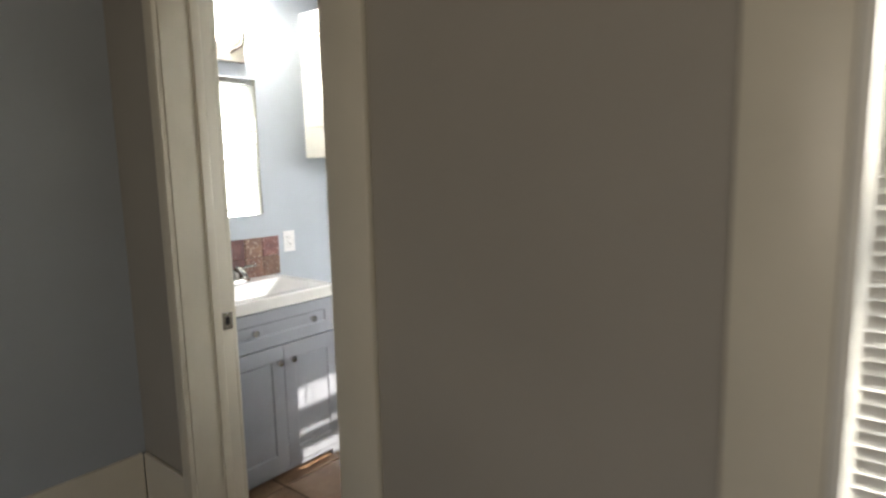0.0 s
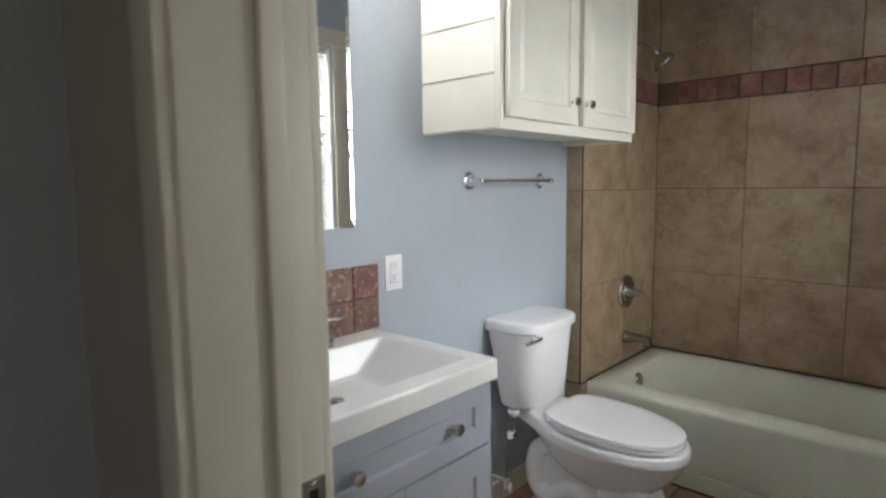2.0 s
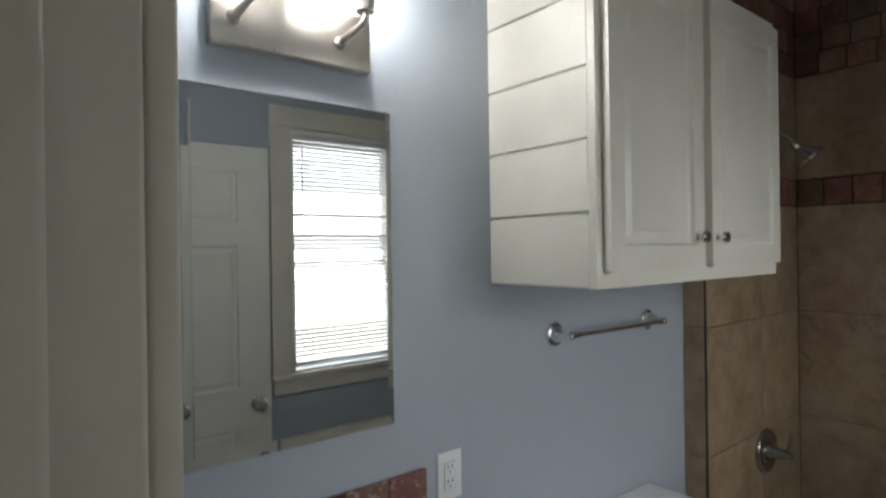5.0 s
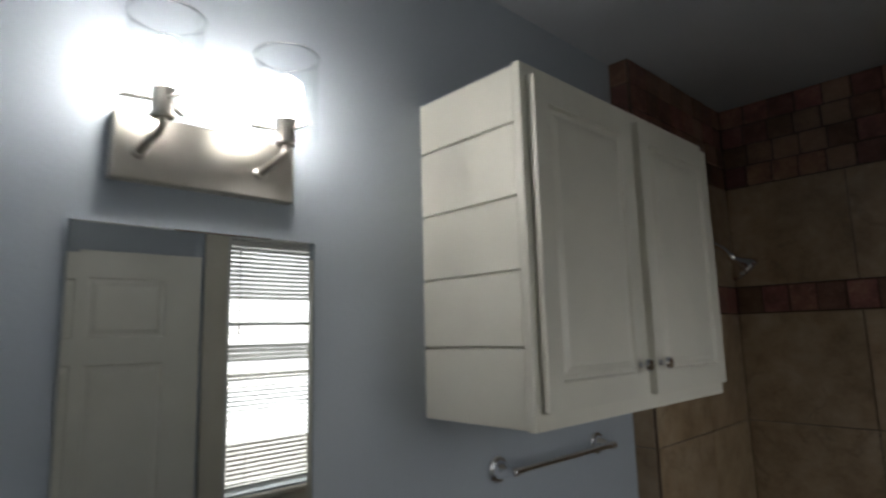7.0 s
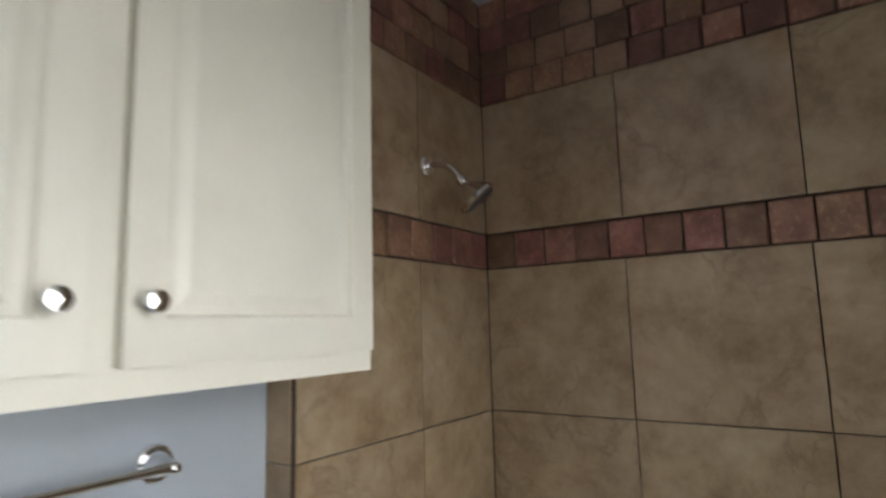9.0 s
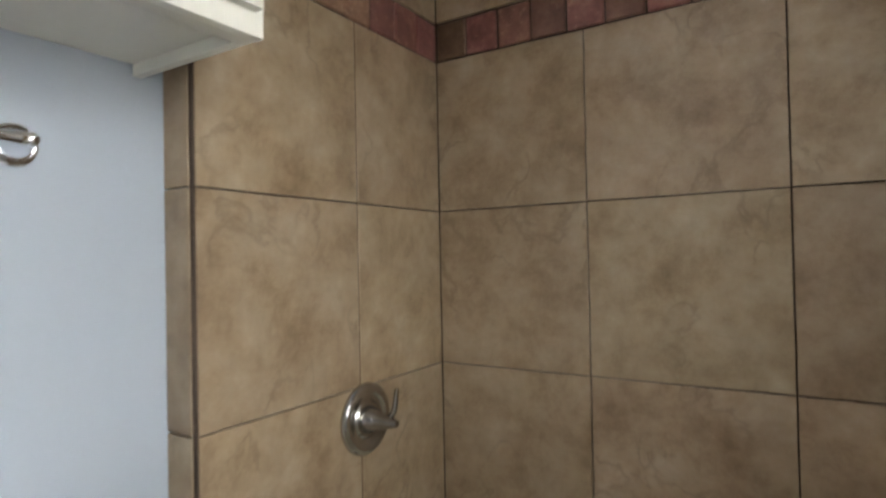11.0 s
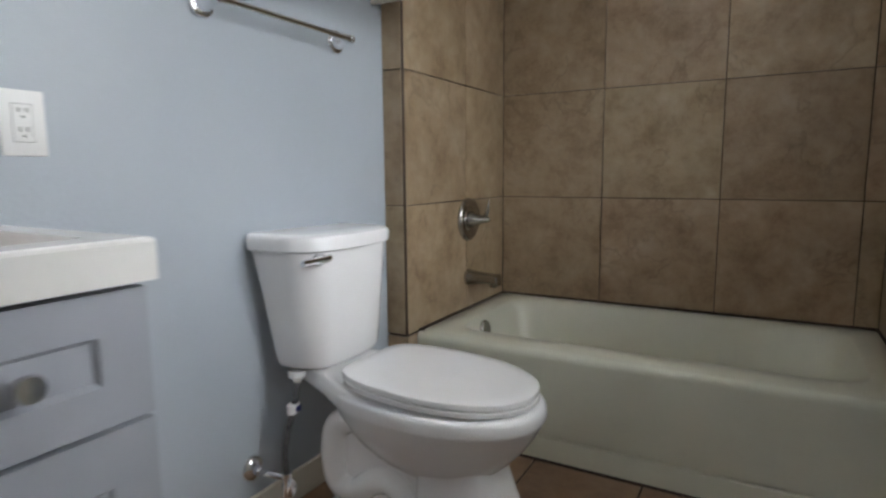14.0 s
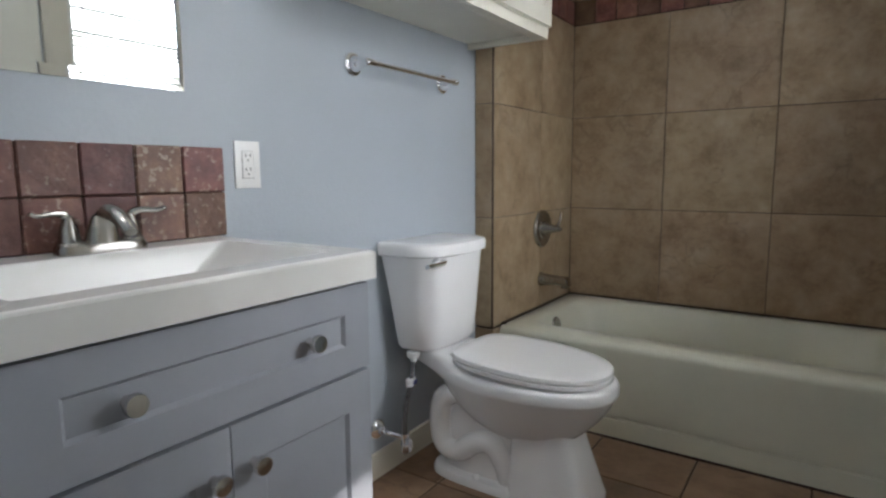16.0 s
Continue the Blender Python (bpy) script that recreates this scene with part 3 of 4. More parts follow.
# ---- bathtub ----
tub = thing("bathtub", (-1.22, 5.03, 0), "bone-coloured enamel alcove bathtub under tiled walls", "bathtub")
cx, cy = (TX0 + TX1) / 2, 5.045
hx, hy = (TX1 - TX0) / 2 - 0.002, 0.370
bm = bmesh.new()
rings = [oval(cx, cy, 0.385, hx, hy, 64, 40), oval(cx, cy, 0.397, hx, hy, 64, 40), oval(cx, cy, 0.400, hx - 0.004, hy - 0.004, 64, 40),
         oval(cx, cy + 0.012, 0.400, hx - 0.075, hy - 0.070, 64, 9), oval(cx, cy + 0.012, 0.394, hx - 0.087, hy - 0.080, 64, 8), oval(cx, cy + 0.012, 0.365, hx - 0.100, hy - 0.092, 64, 7),
         oval(cx, cy + 0.012, 0.20, hx - 0.140, hy - 0.115, 64, 6), oval(cx, cy + 0.012, 0.11, hx - 0.165, hy - 0.135, 64, 5), oval(cx, cy + 0.012, 0.075, hx - 0.22, hy - 0.18, 64, 4)]
loft(bm, rings, start=False)
part("basin", bm, TUBM, tub)
bm = bmesh.new()
front = 4.672
outline = [(4.70, 0.390), (front - 0.004, 0.3998), (front - 0.014, 0.3975), (front - 0.021, 0.391), (front - 0.0245, 0.380), (front - 0.0245, 0.368), (front - 0.021, 0.345), (front - 0.017, 0.28), (front - 0.013, 0.125), (front - 0.0125, 0.112), (front - 0.004, 0.108), (front - 0.004, 0.101), (front - 0.0125, 0.097), (front - 0.013, Z0 + 0.002), (4.70, Z0 + 0.002)]
loft(bm, [[(x, y, z) for y, z in outline] for x in (TX0 + 0.001, TX1 - 0.001)])
part("apron", bm, TUBM, tub)
part("overflow_plate", lathe(bmesh.new(), [(0.001, 0), (0.038, 0), (0.038, 0.007), (0.034, 0.012), (0.001, 0.013)], pose(-1.838, 4.990, 0.338, 0, 80, 0)), NICKEL, tub, "nickel overflow plate")
part("drain", lathe(bmesh.new(), [(0.001, 0), (0.030, 0), (0.028, 0.004), (0.001, 0.005)], pose(-1.60, 5.05, 0.075)), NICKEL, tub, "nickel tub drain")
for nm, a in (("caulk_1", (TX0 - 0.001, TX1 + 0.001, TY - 0.007, TY + 0.002, 0.399, 0.408)), ("caulk_2", (TX0 - 0.002, TX0 + 0.007, 4.66, TY - 0.007, 0.399, 0.408)), ("caulk_3", (TX1 - 0.007, TX1 + 0.002, 4.66, TY - 0.007, 0.399, 0.408)), ("caulk_4", (TX0, TX1, 4.654, 4.666, Z0 - 0.004, Z0 + 0.006))):
    structure(nm, B(*a, bevel=0.002), CAULK, "dark brown caulk line along the bathtub", "caulk")

# ---- taps and shower on the tiled end wall ----
valve = thing("shower_valve", (TX0, 5.05, 0.775), "brushed nickel shower valve with lever on the tiled wall", "shower valve")
part("escutcheon", lathe(bmesh.new(), [(0.001, 0), (0.086, 0), (0.089, 0.004), (0.088, 0.011), (0.082, 0.017), (0.072, 0.019), (0.064, 0.016), (0.058, 0.012), (0.048, 0.012), (0.042, 0.017), (0.001, 0.018)], pose(TX0 - 0.001, 5.05, 0.778, 0, 90, 0), 48), NICKEL, valve)
part("stem", lathe(bmesh.new(), [(0.001, 0), (0.034, 0), (0.033, 0.008), (0.026, 0.022), (0.021, 0.040), (0.015, 0.060), (0.0115, 0.078), (0.008, 0.088), (0.001, 0.090)], pose(TX0 + 0.014, 5.05, 0.778, 0, 90, 0), 32), NICKEL, valve)
part("lever", tube(bmesh.new(), [(TX0 + 0.066, 5.052, 0.786), (TX0 + 0.080, 5.056, 0.793), (TX0 + 0.088, 5.060, 0.812), (TX0 + 0.090, 5.063, 0.838), (TX0 + 0.092, 5.065, 0.858)], [0.007, 0.0075, 0.007, 0.006, 0.005], 12), NICKEL, valve, "curved nickel lever")
spout = thing("tub_spout", (TX0, 5.05, 0.54), "brushed nickel tub spout on the tiled wall", "tub spout")
bm = bmesh.new()
loft(bm, [[(TX0 + d + lean * (zz / 0.03), 5.05 + yy * w, 0.536 + dz + zz * hgt) for _, yy, zz in [(0, *q[1:]) for q in [(0, math.copysign(abs(math.cos(a)) ** pw, math.cos(a)), 0.03 * math.copysign(abs(math.sin(a)) ** pw, math.sin(a))) for a in [2 * math.pi * i / 28 for i in range(28)]]]]
          for d, w, hgt, dz, pw, lean in ((-0.001, 0.033, 1.12, 0, 1.0, 0), (0.008, 0.033, 1.12, 0, 1.0, 0), (0.014, 0.030, 1.0, 0, 0.9, 0), (0.045, 0.026, 0.86, 0.001, 0.75, 0), (0.085, 0.024, 0.74, 0.001, 0.6, 0), (0.118, 0.024, 0.78, -0.002, 0.55, -0.001), (0.139, 0.0235, 0.80, -0.004, 0.5, -0.002), (0.143, 0.020, 0.70, -0.004, 0.5, -0.002))])
part("spout_body", bm, NICKEL, spout)
part("outlet", lathe(bmesh.new(), [(0.001, 0), (0.014, 0), (0.014, 0.014), (0.001, 0.014)], pose(TX0 + 0.120, 5.05, 0.502), 18), NICKEL, spout)
head = thing("overhead_shower", (TX0, 5.08, 2.05), "chrome shower head on a bent arm", "shower head")
part("flange", lathe(bmesh.new(), [(0.001, 0), (0.030, 0), (0.026, 0.008), (0.012, 0.014), (0.001, 0.015)], pose(TX0 - 0.001, 5.08, 2.05, 0, 90, 0)), CHROME, head)
part("arm", tube(bmesh.new(), [(TX0 + 0.005, 5.08, 2.05), (TX0 + 0.05, 5.079, 2.045), (TX0 + 0.09, 5.077, 2.02), (TX0 + 0.115, 5.075, 1.99)], 0.010, 14), CHROME, head)
hm = look((TX0 + 0.110, 5.075, 1.996), (TX0 + 0.165, 5.110, 1.921)) @ pose(0, 0, 0, 180, 0, 0)
hb = part("head", lathe(bmesh.new(), [(0.001, 0), (0.014, 0), (0.017, 0.012), (0.014, 0.022), (0.020, 0.034), (0.050, 0.062), (0.060, 0.074), (0.060, 0.084), (0.055, 0.087), (0.001, 0.088)], hm, 32), CHROME, head)
part("spray_face", lathe(bmesh.new(), [(0.001, 0.0885), (0.049, 0.0885), (0.047, 0.0910), (0.001, 0.0915)], hm, 28), HOSE, hb, "dark grey nozzle face")

# ---- toilet ----
TYC, TKC = 4.172, 4.160
toilet = thing("toilet", (-1.62, TYC, 0), "white two-piece porcelain toilet with closed lid beside the tub", "toilet")
loft_bowl = [oval(-1.60, TYC, z, a, h, 56, p, rx2=b) for z, a, b, h, p in ((0.175, 0.10, 0.110, 0.050, 2.2), (0.205, 0.150, 0.150, 0.078, 2.2), (0.232, 0.190, 0.186, 0.104, 2.15), (0.262, 0.222, 0.220, 0.130, 2.15), (0.300, 0.252, 0.254, 0.154, 2.15), (0.338, 0.274, 0.280, 0.172, 2.2), (0.362, 0.284, 0.292, 0.181, 2.2), (0.374, 0.288, 0.299, 0.186, 2.25), (0.382, 0.290, 0.302, 0.188, 2.25), (0.404, 0.290, 0.299, 0.187, 2.3), (0.412, 0.287, 0.294, 0.184, 2.3), (0.416, 0.280, 0.286, 0.178, 2.3))]
part("bowl", loft(bmesh.new(), loft_bowl), PORC, toilet)
# flared front pedestal, rear core, foot plate
part("pedestal", loft(bmesh.new(), [oval(-1.500, TYC, z, 0.115, h, 48, 4.5, rx2=b) for z, b, h in ((Z0, 0.158, 0.126), (0.034, 0.158, 0.126), (0.042, 0.154, 0.122), (0.085, 0.140, 0.114), (0.15, 0.116, 0.103), (0.21, 0.096, 0.094), (0.236, 0.088, 0.091), (0.262, 0.080, 0.090))]), PORC, toilet)
part("pedestal_core", loft(bmesh.new(), [oval(-1.720, TYC, z, 0.165, h, 40, 3.0) for z, h in ((Z0 + 0.004, 0.092), (0.05, 0.086), (0.12, 0.080), (0.28, 0.080), (0.34, 0.096), (0.385, 0.112))]), PORC, toilet)
part("foot_plate", loft(bmesh.new(), [oval(-1.70, TYC, z, 0.215 - i, 0.118 - i, 44, 3.6) for z, i in ((Z0, 0.0), (0.036, 0.0), (0.046, 0.005), (0.052, 0.018))]), PORC, toilet)
part("tank_deck", loft(bmesh.new(), [[(x, TYC + w * math.copysign(abs(math.cos(a)) ** 0.35, math.cos(a)), (z0 + z1) / 2 + (z1 - z0) / 2 * math.copysign(abs(math.sin(a)) ** 0.45, math.sin(a))) for a in [2 * math.pi * i / 32 for i in range(32)]]
     for x, w, z0, z1 in ((-1.985, 0.092, 0.425, 0.450), (-1.975, 0.105, 0.412, 0.4545), (-1.90, 0.122, 0.392, 0.4545), (-1.85, 0.132, 0.376, 0.450), (-1.80, 0.148, 0.360, 0.441), (-1.74, 0.162, 0.345, 0.430), (-1.67, 0.165, 0.335, 0.420), (-1.58, 0.150, 0.330, 0.414))]), PORC, toilet)
for s in (-1, 1):
    y = TYC + s * 0.058
    part("trapway", tube(bmesh.new(), [(-1.60, y + s * 0.012, 0.255), (-1.67, y + s * 0.018, 0.290), (-1.78, y + s * 0.016, 0.318), (-1.858, y + s * 0.010, 0.285), (-1.880, y + s * 0.006, 0.20), (-1.862, y + s * 0.008, 0.125), (-1.80, y + s * 0.014, 0.112), (-1.735, y + s * 0.020, 0.158), (-1.675, y + s * 0.020, 0.172), (-1.635, y + s * 0.016, 0.125), (-1.615, y + s * 0.010, 0.055)], [0.028, 0.033, 0.036, 0.039, 0.040, 0.039, 0.037, 0.036, 0.038, 0.036, 0.032], 18), PORC, toilet)
bm = bmesh.new()
def tank_ring(z, hw, back, fr, bow, corner=0.085, mid=TKC):
    """A tank outline: flat back, bowed front, widely rounded front corners."""
    pts = []
    for i in range(25):
        u = math.sin(math.pi * (i / 24 - 0.5))
        k = max(0.0, (abs(u) - 0.66) / 0.34)
        pts.append((fr + bow * (1 - abs(u) ** 2) - corner * (1 - math.sqrt(max(0.0, 1 - k * k))), mid + hw * u, z))
    return pts + [(back, mid + hw, z), (back, mid - hw, z)]
loft(bm, [tank_ring(z, hw, bk, fr, bow, 0.062, mid) for z, hw, bk, fr, bow, mid in ((0.455, 0.132, -1.965, -1.882, 0.016, 4.166), (0.460, 0.148, -1.976, -1.868, 0.020, 4.166), (0.476, 0.156, -1.982, -1.860, 0.022, 4.165), (0.56, 0.163, -1.990, -1.852, 0.024, 4.161), (0.66, 0.171, -2.000, -1.845, 0.027, 4.156), (0.74, 0.179, -2.009, -1.839, 0.029, 4.152), (0.776, 0.184, -2.012, -1.837, 0.030, 4.150))])
tank = part("tank", bm, PORC, toilet)
bm = bmesh.new()
loft(bm, domed([tank_ring(z, hw, -2.020, fr, bow, 0.085, 4.150) for z, hw, fr, bow in ((0.775, 0.187, -1.832, 0.032), (0.779, 0.191, -1.824, 0.034), (0.805, 0.193, -1.822, 0.034), (0.814, 0.190, -1.827, 0.034), (0.818, 0.184, -1.838, 0.032), (0.8195, 0.173, -1.852, 0.030))], 0.002))
part("tank_lid", bm, PORC, toilet)
lever = part("flush_lever", lathe(bmesh.new(), [(0.001, 0), (0.018, 0), (0.018, 0.006), (0.014, 0.010), (0.012, 0.022), (0.001, 0.023)], pose(-1.830, 4.014, 0.758, 0, 88, -8), 20), STEEL, tank, "chrome flush lever")
part("lever_arm", tube(bmesh.new(), [(-1.808, 4.024, 0.759), (-1.803, 4.000, 0.760), (-1.800, 3.960, 0.761), (-1.800, 3.926, 0.760)], [0.0125, 0.0115, 0.010, 0.0095], 12, 0.75), STEEL, lever)
def seat_rings(zs):
    """Rings of the seat: long oval front, squarer back, rising a little towards the tank."""
    out = []
    for z, i in zs:
        front, rear = oval(-1.605, TYC, z, 0.20 - i, 0.181 - i, 56, 2.2, rx2=0.288 - i), oval(-1.605, TYC, z, 0.20 - i, 0.181 - i, 56, 5.5)
        ring = [f if f[0] >= -1.605 else r for f, r in zip(front, rear)]
        ring = [(x, TYC + (y - TYC) * (1 - 0.17 * max(0.0, (-1.605 - x) / 0.20) ** 1.6), zz) for x, y, zz in ring]
        out.append([(x, y, zz + 0.020 * (-1.317 - x) / 0.488) for x, y, zz in ring])
    return out
part("seat", loft(bmesh.new(), seat_rings(((0.418, 0.004), (0.420, 0.0), (0.431, 0.0), (0.4335, 0.003)))), PORC, toilet, angle=28)
part("seat_lid", loft(bmesh.new(), domed(seat_rings(((0.4365, 0.003), (0.4375, 0.0), (0.4475, 0.0), (0.4500, 0.001), (0.4512, 0.0035))), 0.0008)), PORC, toilet, angle=28)
for s in (-1, 1):
    part("seat_hinge", B(-1.825, -1.785, TYC + s * 0.075 - 0.022, TYC + s * 0.075 + 0.022, 0.412, 0.452, bevel=0.008, seg=3), SEATM, toilet)
    part("bolt_cap", lathe(bmesh.new(), [(0.001, 0), (0.014, 0), (0.013, 0.010), (0.008, 0.016), (0.001, 0.018)], pose(-1.72, TYC + s * 0.098, 0.045), 16), PORC, toilet)
part("tank_mark", B(-1.936, -1.926, 4.318, 4.3325, 0.735, 0.746, bevel=0.001), DARKSLOT, tank, "small dark mark on the tank side")
part("strap_end", tube(bmesh.new(), [(-1.402, TYC - 0.070, 0.050), (-1.385, TYC - 0.062, 0.060), (-1.365, TYC - 0.050, 0.066)], 0.003, 6), RUBBER, toilet, "black strap end at the foot")

# water supply
supply = thing("water_supply", (XW, 3.93, 0.2), "chrome stop valve with grey braided hose to the toilet", "supply valve")
part("flange", lathe(bmesh.new(), [(0.001, 0), (0.036, 0), (0.035, 0.006), (0.028, 0.014), (0.014, 0.020), (0.012, 0.030), (0.001, 0.030)], pose(XW - 0.001, 3.945, 0.188, 0, 90, 0), 32), CHROME, supply)
part("stub", tube(bmesh.new(), [(XW, 3.945, 0.188), (XW + 0.05, 3.955, 0.182), (XW + 0.094, 3.974, 0.172)], 0.009, 12), CHROME, supply)
part("valve_body", lathe(bmesh.new(), [(0.001, 0), (0.013, 0), (0.016, 0.012), (0.015, 0.030), (0.012, 0.040), (0.014, 0.056), (0.014, 0.066), (0.001, 0.068)], pose(XW + 0.096, 3.975, 0.120), 18), CHROME, supply)
part("valve_handle", loft(bmesh.new(), [[(XW + 0.110 + d, 3.972 + 0.014 * k * math.cos(a), 0.150 + 0.024 * k * math.sin(a)) for a in [2 * math.pi * i / 24 for i in range(24)]] for d, k in ((0.0, 0.5), (0.002, 0.95), (0.006, 1.0), (0.010, 0.92), (0.012, 0.5))]), CHROME, supply, "oval chrome valve handle")
part("hose", tube(bmesh.new(), [(XW + 0.096, 3.975, 0.180), (XW + 0.098, 3.972, 0.24), (XW + 0.102, 3.980, 0.30), (XW + 0.100, 4.010, 0.36), (XW + 0.097, 4.028, 0.425)], 0.0085, 12), HOSE, supply)
part("coupling_nut", lathe(bmesh.new(), [(0.001, 0), (0.010, 0), (0.013, 0.010), (0.022, 0.016), (0.023, 0.024), (0.023, 0.033), (0.001, 0.034)], pose(XW + 0.097, 4.028, 0.418), 10), SEATM, supply, "white plastic coupling nut")
tag = part("tag", loft(bmesh.new(), [[(XW + 0.101 + 0.013 * math.cos(a), 4.005 + 0.021 * math.sin(a), z) for a in [2 * math.pi * i / 20 for i in range(20)]] for z in (0.342, 0.3425, 0.3655, 0.366)]), TAG, supply, "white paper tag with blue print")
part("print", B(XW + 0.1125, XW + 0.1155, 4.002, 4.020, 0.346, 0.362, bevel=0.001), TAGINK, tag)
# ---- vanity ----
VY0, VY1, VX = 2.772, 3.380, -1.570
vanity = thing("vanity_cabinet", (-1.79, 3.075, 0), "grey painted shaker vanity with drawer and two doors", "vanity")
bm = bmesh.new()
box(bm, XW + 0.003, VX, VY0, VY0 + 0.018, Z0, 0.836)
box(bm, XW + 0.003, VX, VY1 - 0.018, VY1, Z0, 0.836)
box(bm, XW + 0.003, XW + 0.012, VY0 + 0.018, VY1 - 0.018, 0.03, 0.836)
box(bm, XW + 0.012, VX, VY0 + 0.018, VY1 - 0.018, 0.075, 0.092)
box(bm, VX - 0.018, VX, VY0 + 0.018, VY1 - 0.018, 0.645, 0.672)
box(bm, VX - 0.018, VX, VY0 + 0.018, VY1 - 0.018, 0.815, 0.836)
part("body", bm, VANP, vanity, smooth=False)
bm = bmesh.new()
box(bm, VX, VX + 0.018, VY0, VY0 + 0.055, Z0, 0.068)
box(bm, VX, VX + 0.018, VY1 - 0.055, VY1, Z0, 0.068)
box(bm, VX, VX + 0.018, VY0 + 0.055, VY1 - 0.055, 0.050, 0.068)
part("foot_rail", bm, VANP, vanity, smooth=False)


def shaker(name, y0, y1, z0, z1, stile, rail, parent):
    w, h = y1 - y0, z1 - z0
    bm = panelled(bmesh.new(), w, h, 0.020, [(stile, w - stile, rail, h - rail)], depth=0.007, raised=False)
    bmesh.ops.transform(bm, matrix=Matrix.Translation((VX + 0.0225, y0, z0)) @ pose(0, 0, 0, 0, 0, 90), verts=bm.verts[:])
    return part(name, bm, VANP, parent, smooth=False)


def knob(parent, x, y, z, r, mat):
    return part("knob", lathe(bmesh.new(), [(0.001, 0), (r * 0.55, 0), (r * 0.45, 0.004), (r * 0.42, 0.014), (r * 0.95, 0.018), (r, 0.021), (r, 0.026), (r * 0.92, 0.029), (0.001, 0.030)], pose(x, y, z, 0, 90, 0), 24), mat, parent, "round polished nickel knob")


FX = VX + 0.0225
drawer = shaker("drawer", VY0 + 0.003, VY1 - 0.001, 0.664, 0.829, 0.064, 0.052, vanity)
knob(drawer, FX - 0.007, 2.918, 0.745, 0.016, KNOBM)
knob(drawer, FX - 0.007, 3.232, 0.745, 0.016, KNOBM)
YM = 3.062
d1 = shaker("door", VY0 + 0.003, YM - 0.0015, 0.072, 0.657, 0.060, 0.070, vanity)
knob(d1, FX, YM - 0.034, 0.585, 0.0155, KNOBM)
d2 = shaker("door", YM + 0.0015, VY1 - 0.001, 0.072, 0.657, 0.060, 0.070, vanity)
knob(d2, FX, YM + 0.038, 0.585, 0.0155, KNOBM)

# vanity top with basin
top = thing("washbasin", (-1.78, 3.075, 0.838), "white cultured marble vanity top with rectangular integrated basin", "sink")
bm = bmesh.new()
ax, ay, bx, by = XW + 0.002, 2.765, -1.530, 3.388
def rect(x0, x1, y0, y1, z, r, n=6):
    pts = []
    for qx, qy, a0 in ((x1 - r, y1 - r, 0), (x0 + r, y1 - r, 90), (x0 + r, y0 + r, 180), (x1 - r, y0 + r, 270)):
        for i in range(n):
            a = radians(a0 + 90 * i / (n - 1))
            pts.append((qx + r * math.cos(a), qy + r * math.sin(a), z))
    return pts
loft(bm, [rect(ax, bx, ay, by, 0.838, 0.004), rect(ax, bx, ay, by, 0.886, 0.004), rect(ax + 0.002, bx - 0.002, ay + 0.002, by - 0.002, 0.890, 0.005), rect(ax + 0.006, bx - 0.006, ay + 0.006, by - 0.006, 0.892, 0.006),
          rect(-1.930, -1.590, 2.815, 3.335, 0.892, 0.012), rect(-1.926, -1.594, 2.820, 3.330, 0.889, 0.014), rect(-1.920, -1.602, 2.838, 3.312, 0.874, 0.016), rect(-1.902, -1.632, 2.868, 3.225, 0.812, 0.016), rect(-1.892, -1.645, 2.886, 3.205, 0.803, 0.016), rect(-1.860, -1.690, 2.945, 3.160, 0.800, 0.014)], start=False)
part("top", bm, TOPM, top, angle=19)
bm = bmesh.new()
loft(bm, [oval(-1.80, 3.062, z, r, r, 24) for z, r in ((0.800, 0.024), (0.804, 0.022), (0.8035, 0.016), (0.8075, 0.014), (0.808, 0.004))])
part("drain", bm, NICKEL, top, "nickel pop-up drain")

# faucet
FY = 3.096
faucet = thing("faucet", (-1.965, FY, 0.892), "brushed nickel two-handle faucet with lever handles", "faucet")
part("base", loft(bmesh.new(), [oval(-1.968, FY, z, a, b, 40, 3.4) for z, a, b in ((0.892, 0.028, 0.082), (0.904, 0.028, 0.082), (0.910, 0.025, 0.078))]), NICKEL, faucet)
part("spout", loft(bmesh.new(), [[(X + w * math.cos(a) * c, FY + v * math.sin(a), Z + w * math.cos(a) * s) for a in [2 * math.pi * i / 20 for i in range(20)]] for X, Z, w, v, c, s in ((-1.968, 0.908, 0.026, 0.034, 1, 0), (-1.966, 0.935, 0.023, 0.027, 1, 0.1), (-1.958, 0.957, 0.022, 0.022, 0.95, 0.35), (-1.935, 0.970, 0.018, 0.020, 0.6, 0.8), (-1.900, 0.962, 0.014, 0.017, 0.3, 0.95), (-1.868, 0.943, 0.011, 0.014, 0.4, 0.9), (-1.858, 0.934, 0.008, 0.011, 0.5, 0.85))]), NICKEL, faucet)
part("pull_rod", tube(bmesh.new(), [(-1.990, FY, 0.908), (-1.990, FY, 0.955)], 0.003, 8), NICKEL, faucet)
for s in (-1, 1):
    hd = part("handle", lathe(bmesh.new(), [(0.001, 0), (0.023, 0), (0.023, 0.006), (0.019, 0.010), (0.016, 0.030), (0.011, 0.048), (0.008, 0.055), (0.001, 0.057)], pose(-1.968, FY + s * 0.056, 0.908), 24), NICKEL, faucet)
    part("lever", tube(bmesh.new(), [(-1.968, FY + s * 0.056, 0.948), (-1.967, FY + s * 0.062, 0.964), (-1.964, FY + s * 0.080, 0.968), (-1.958, FY + s * 0.105, 0.966), (-1.952, FY + s * 0.122, 0.971)], [0.010, 0.009, 0.007, 0.006, 0.004], 10, 0.7), NICKEL, hd)

